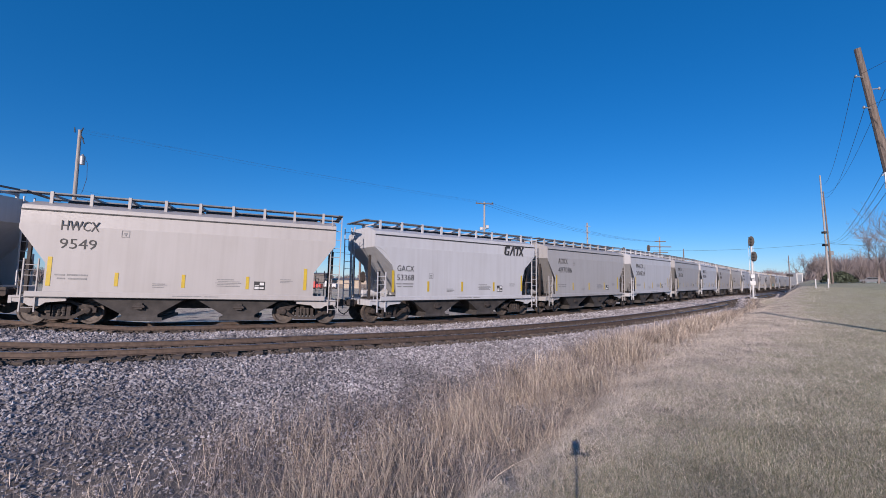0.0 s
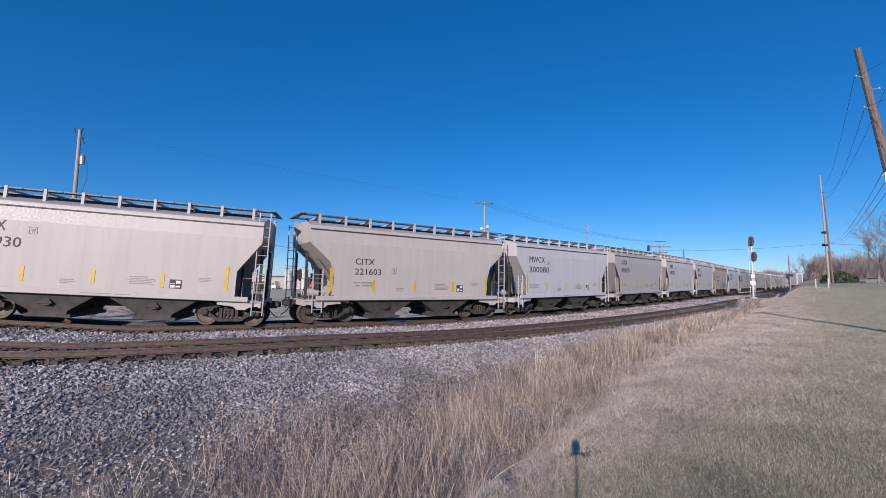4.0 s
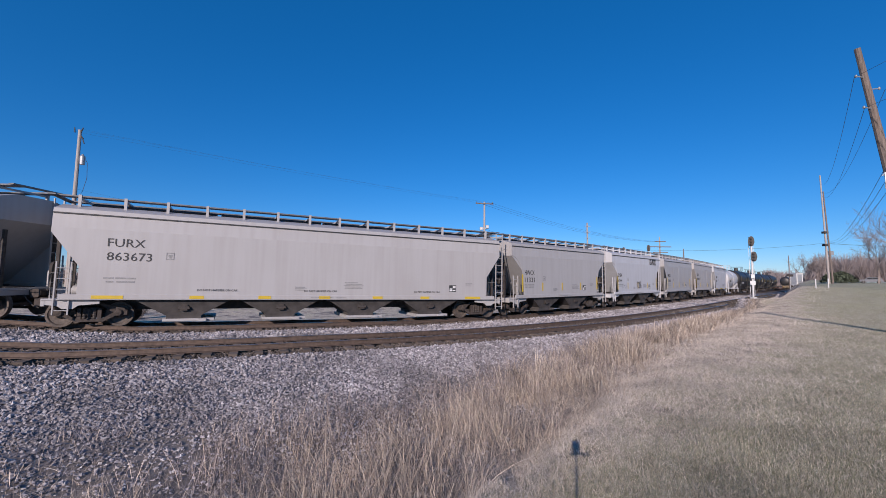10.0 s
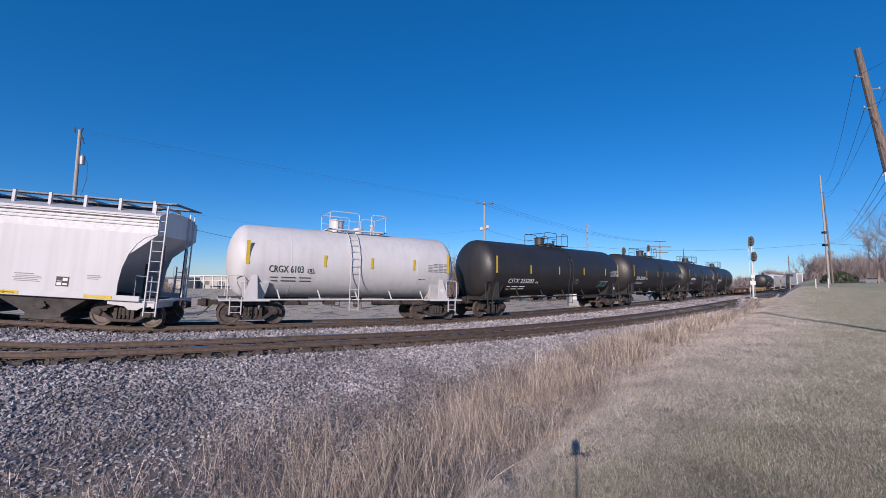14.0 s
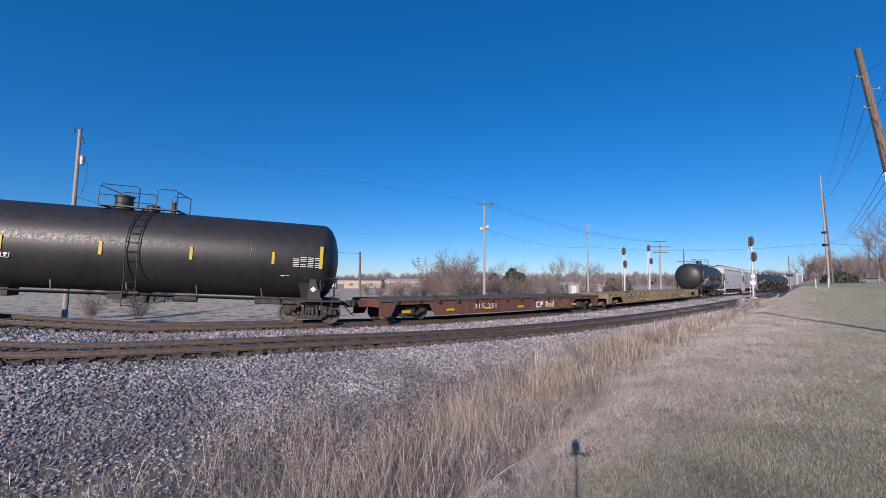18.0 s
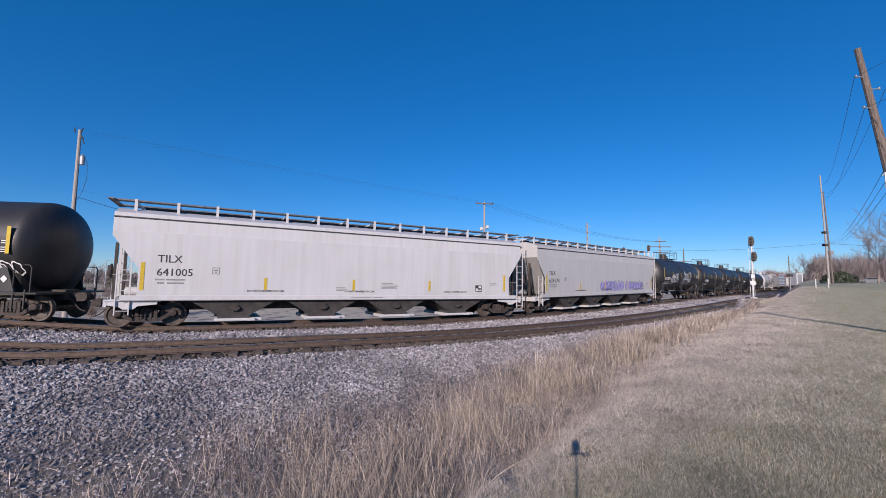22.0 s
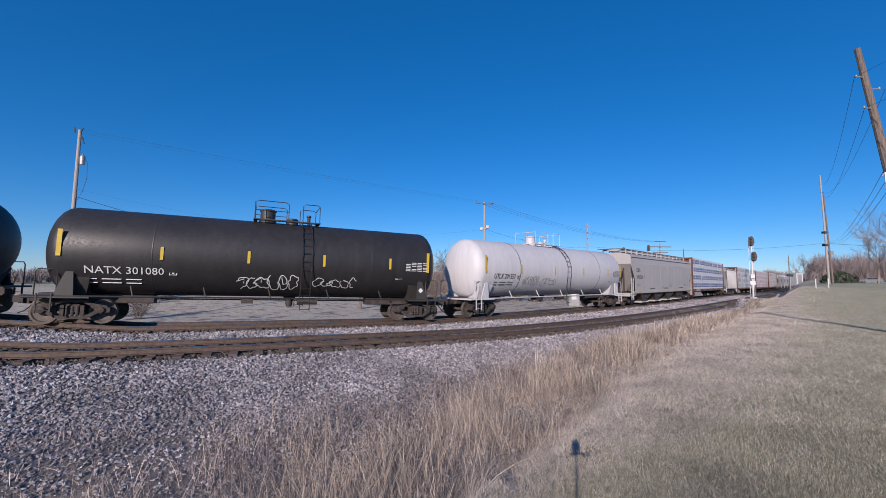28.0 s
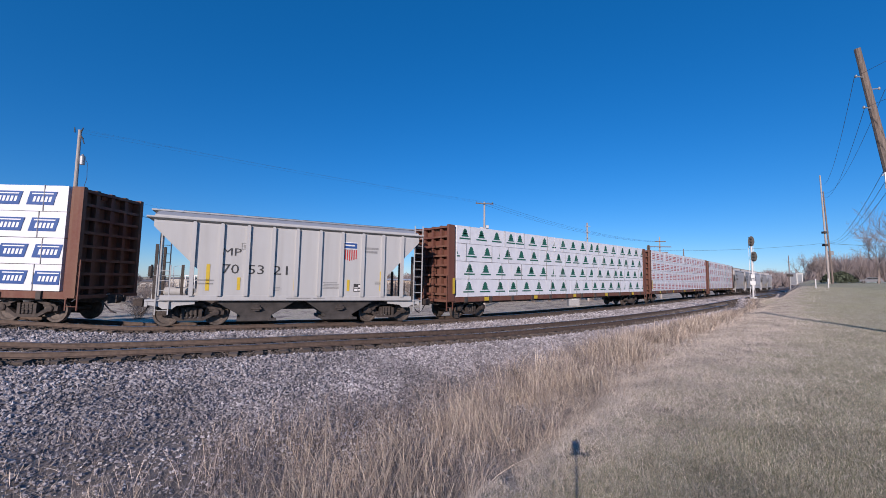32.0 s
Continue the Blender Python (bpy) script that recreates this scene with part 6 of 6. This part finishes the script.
hopper(578.67, BEIGE, "beige", "CBFX", "398320", bays=4, mx=-8.41, mz=2.84, nz=2.25, cap=.33, mw=.98, nw=1.48, stripes="sill", panel=True)
couple(lumber_car(23.2, WRAP, BLUE_INK, "box", 1), 601.91, "brown centre-beam car loaded with white wrapped lumber printed in blue", "lumber car")
write(CONSIST[-1][0], "CNIS 623 225", -9.4, .93, .18, WHITE_INK, -1.50, width=2.6)
c = hopper(614.74, (.42, .425, .425), "grey ribbed", "", "", ribs=True)
write(c, "MP", -3.12, 2.80, .30, INK, -1.63, width=.70)
for x, tx in ((-3.08, "70"), (-2.14, "53"), (-1.2, "21")):
    write(c, tx, x, 2.09, .37, INK, -1.63, width=.60)
bars(c, 1.68, 2.78, [(.03, .56, .66, .26)], BLUE_INK, -1.63, "shield")
bars(c, 1.68, 2.78, [(0, .52, .72, .035), (0, .80, .72, .035), (.12, .66, .48, .06)], WHITE_INK, -1.634, "shield")
bars(c, 1.68, 2.78, [(.04 + .10 * k, .03 * abs(k - 3), .05, .50 - .03 * abs(k - 3)) for k in range(7)], RED_INK, -1.63, "shield")
bars(c, 2.66, 3.17, [(0, .16, .75, .10), (0, 0, .7, .10)], GREY_INK, -1.63)
couple(lumber_car(25.35, WRAP, GREEN_INK, "leaf", 2), 640.09, "brown centre-beam car loaded with white wrapped lumber printed in green", "lumber car")
couple(lumber_car(25.45, WRAP, RED_INK, "lines", 3), 665.55, "brown centre-beam car loaded with white wrapped lumber printed in red", "lumber car")
couple(lumber_car(22.85, WRAP, GREEN_INK, "lines", 4), 688.4, "brown centre-beam car loaded with white wrapped lumber", "lumber car")
for i, (col, nm) in enumerate(((GREY, "grey"), (GREY, "grey"), (COOL, "pale grey"), (GREY, "grey"), (WHITE, "white"))):
    hopper(700.8 + 12.4 * i, col, nm, "MWCX", f"30{1200 + 37 * i}", **MW)


def car_pose(front, rear, t):
    """Truck centres on the rails, the car straight between them."""
    mid, reach = (front + rear) / 2 - SPEED * t, (rear - front) / 2 - 2.5
    ax, ay, az, _ = place(mid - reach)
    bx, by, bz, _ = place(mid + reach)
    d = Vector((float(bx - ax), float(by - ay), float(bz - az))).normalized()
    u = Vector((0, 0, 1)).cross(d).normalized()
    m = Matrix((d, u, d.cross(u))).transposed().to_4x4()
    m.translation = Vector((float(ax + bx), float(ay + by), float(az + bz))) / 2
    return m


def motions():
    times = [i * .5 for i in range(65)]
    for car, front, rear in CONSIST:
        mid = (front + rear) / 2
        keep = [t for t in times if -75 < mid - SPEED * t < 160]
        keep = sorted({0.0, 32.0, *keep})
        walk(car, [(t, car_pose(front, rear, t)) for t in keep])
# ---- ties under the rails ----
def build_ties():
    def q_tie(q):
        return q.box(-.115, .115, -1.3, 1.3, -.34, -.175, .012)
    me = shared("tie", q_tie, TIE)
    rng = random.Random(5)
    for tr, o, a, b in ((TRACKS[1], SPACING, -32, 62), (TRACKS[0], 0, -32, 62)):
        n = int((b - a) / .56)
        for i in range(n):
            s = a + (b - a) * i / n
            part("tie", me, tr, track_pose(s, o, rng.uniform(-.012, .012)) @ pose(0, rng.uniform(-.06, .06), 0, 0, 0, rng.uniform(-1, 1)))
        vs, fs, k = [], [], 0
        base = np.array(me_verts(me))
        faces = me_quads(me)
        for s in list(np.arange(-110, a, .56)) + list(np.arange(b, 200, .56)):
            m = np.array(track_pose(s, o))
            vs.append(base @ m[:3, :3].T + m[:3, 3])
            fs.append(faces + k)
            k += len(base)
        thing_ob = part("far_ties", bulk("far_ties", np.concatenate(vs), np.concatenate(fs), TIE), tr)
        tagged(thing_ob, kind="stuff")
        # steel tie plates under both rails, joined
        vs, fs, k = [], [], 0
        box = np.array([(x, y, z) for x in (-.1, .1) for y in (-.18, .18) for z in (-.178, -.158)])
        bf = np.array([(0, 1, 3, 2), (4, 6, 7, 5), (0, 4, 5, 1), (2, 3, 7, 6), (0, 2, 6, 4), (1, 5, 7, 3)])
        for i in range(n):
            m = np.array(track_pose(a + (b - a) * i / n, o))
            for d in (-.7525, .7525):
                vs.append((box + [0, d, 0]) @ m[:3, :3].T + m[:3, 3])
                fs.append(bf + k)
                k += 8
        tagged(part("tie_plates", bulk("tie_plates", np.concatenate(vs), np.concatenate(fs), RAILRUST), tr), kind="stuff")


def me_quads(me):
    return np.array([tuple(p.vertices) for p in me.polygons if len(p.vertices) == 4])


build_ties()


# ---- ballast stones ----
def build_stones():
    rng = np.random.default_rng(11)
    n = 1150000
    s, b = rng.uniform(-34, 75, n), rng.uniform(-1.5, 14.4, n)
    o = unbank(s, b)
    x, y, _, _ = place(s, o)
    d = np.hypot(x, y)
    keep = rng.random(n) < np.minimum(1, (9.0 / d) ** 1.6)
    keep &= ~((b > 12.2) & (rng.random(n) < (b - 12.2) / 2.0))
    keep &= (y > .5) & (np.abs(x) < y * 1.12 + .8) & (d > 4.2)
    s, o, x, y, d = s[keep], o[keep], x[keep], y[keep], d[keep]
    n = len(s)
    size = rng.uniform(.017, .040, n) * np.clip((d / 9) ** .75, .9, 3.0)
    z = ground_z(x, y) + size * rng.uniform(.0, .8, n)
    on_bed = (o < 7.0)
    z += np.where(on_bed, .02, 0)
    octa = np.array([(1, 0, 0), (-1, 0, 0), (0, 1, 0), (0, -1, 0), (0, 0, 1), (0, 0, -1.0)])
    v = octa[None] * rng.uniform(.55, 1.35, (n, 6, 1)) + rng.normal(0, .22, (n, 6, 3))
    a, b = rng.uniform(0, 6.283, n), rng.uniform(-.8, .8, n)
    ca, sa, cb, sb = np.cos(a), np.sin(a), np.cos(b), np.sin(b)
    rz = np.stack([np.stack([ca, -sa, 0 * a], 1), np.stack([sa, ca, 0 * a], 1), np.stack([0 * a, 0 * a, 1 + 0 * a], 1)], 1)
    rx = np.stack([np.stack([1 + 0 * b, 0 * b, 0 * b], 1), np.stack([0 * b, cb, -sb], 1), np.stack([0 * b, sb, cb], 1)], 1)
    v = np.einsum("nij,nkj->nki", rz @ rx, v) * size[:, None, None] * np.array([1, 1, .8])
    v += np.stack([x, y, z], 1)[:, None]
    f = np.array([(0, 2, 4), (2, 1, 4), (1, 3, 4), (3, 0, 4), (2, 0, 5), (1, 2, 5), (3, 1, 5), (0, 3, 5)])
    fouled = (np.abs(o) < 1.38) | (np.abs(o - SPACING) < 1.38)
    for pick, mat, name, label in ((~fouled, STONE, "ballast", "grey crushed-rock railway ballast"), (fouled, BED_STONE, "track_bed_ballast", "dirty brown ballast between the rails")):
        g = (np.arange(pick.sum())[:, None, None] * 6 + f[None]).reshape(-1, 3)
        thing(name, bulk(name, v[pick].reshape(-1, 3), g, mat), Matrix(), label, "ballast", kind="stuff")
    return n


N_STONE = build_stones()


# ---- grass ----
def patch(x, y, sc, seed):
    return np.array([noise.noise(Vector((a * sc, b * sc, seed))) for a, b in zip(x, y)])


def build_weeds(name, n, mid, wide, hgt, mat, seed, label, sparse, curl=0.0):
    rng = np.random.default_rng(seed)
    s = rng.uniform(-30, 46, n)
    o = unbank(s, mid + rng.normal(0, wide, n))
    x, y, _, _ = place(s, o)
    d = np.hypot(x, y)
    keep = (rng.random(n) < np.minimum(1, (11 / d) ** .8)) & (y > 1.5) & (np.abs(x) < y * 1.2 + 2) & (rng.random(n) < np.clip((46 - s) / 14, 0, 1))
    x, y, o, d, s = x[keep], y[keep], o[keep], d[keep], s[keep]
    p = patch(x, y, .55, 3.0 + seed) + .5 * patch(x, y, 1.7, 9.0)
    keep = p + rng.normal(0, .2, len(p)) > sparse + np.interp(s, [-12, -10.4, -9.8], [.38, .30, 0])
    x, y, o, d, p, s = x[keep], y[keep], o[keep], d[keep], p[keep], s[keep]
    n = len(x)
    h = np.clip(rng.normal(hgt, .2, n) + .28 * p, .14, 1.15) * np.clip((42 - s) / 34, .3, 1) * np.interp(s, [-11.5, -9.8], [.62, 1])
    w = rng.uniform(.0035, .0095, n) * np.clip(d / 7.5, 1, 3.5)
    v, f = ribbons(x, y, ground_z(x, y) - .02, h, w, rng.uniform(.0, .5, n) * (.4 + rng.random(n)) + curl * .5, rng.random(n) ** 2 * .95 + curl * .4, seed, 4)
    thing(name, bulk(name, v, f, mat), Matrix(), label, "weeds", kind="stuff")


def build_thatch():
    rng = np.random.default_rng(31)
    n = 420000
    s = rng.uniform(-14, 50, n)
    o = unbank(s, 13.2 + 3.6 * np.abs(rng.normal(0, 1, n)))
    x, y, _, _ = place(s, o)
    d = np.hypot(x, y)
    keep = (rng.random(n) < np.minimum(1, (9 / d) ** 1.1)) & (y > 1.2) & (np.abs(x) < y * 1.2 + 2)
    x, y, d = x[keep], y[keep], d[keep]
    n = len(x)
    v, f = ribbons(x, y, ground_z(x, y) - .005, rng.uniform(.04, .14, n), rng.uniform(.003, .006, n) * np.clip(d / 7, 1, 3.5), rng.uniform(.3, .8, n), rng.uniform(.2, .8, n), 6, 2)
    thing("dead_grass", bulk("dead_grass", v, f, THATCH), Matrix(), "flattened pale dead grass beside the lawn", "grass", kind="stuff")


def build_lawn():
    rng = np.random.default_rng(41)
    n = 2300000
    r = 3.0 + 62 * rng.random(n) ** 1.9
    a = rng.uniform(-.25, .86, n)
    x, y = r * np.sin(a), r * np.cos(a)
    s, o = along(x, y)
    keep = (bank(s, o) > 17.6 + 1.6 * rng.normal(0, 1, n)) & (rng.random(n) < np.clip((5.0 / r) ** .5, 0, .9) * .8)
    x, y, r = x[keep], y[keep], r[keep]
    n = len(x)
    v, f = ribbons(x, y, ground_z(x, y) - .004, rng.uniform(.022, .06, n) * np.clip(9 / r, .55, 1), rng.uniform(.0035, .0065, n) * np.clip(r / 6, 1, 8), rng.uniform(.0, .55, n), rng.uniform(.0, .4, n), 7, 1)
    thing("lawn_grass", bulk("lawn_grass", v, f, LAWN), Matrix(), "short dormant lawn grass, tan with green patches", "grass", kind="stuff")
    return n


build_weeds("weeds", 150000, 13.5, .65, .40, WEED, 21, "tall dry straw-coloured weeds between ballast and lawn", -.10)
build_weeds("dead_forbs", 60000, 12.7, .7, .34, WEED_DARK, 22, "thin grey-brown dead weed stems at the ballast edge", -.05)
build_weeds("fallen_stems", 110000, 13.4, .85, .22, WEED, 23, "bent and fallen dry stems under the weeds", -.3, 1.0)
build_thatch()
N_LAWN = build_lawn()
print("stones", N_STONE, "blades", N_LAWN)
motions()
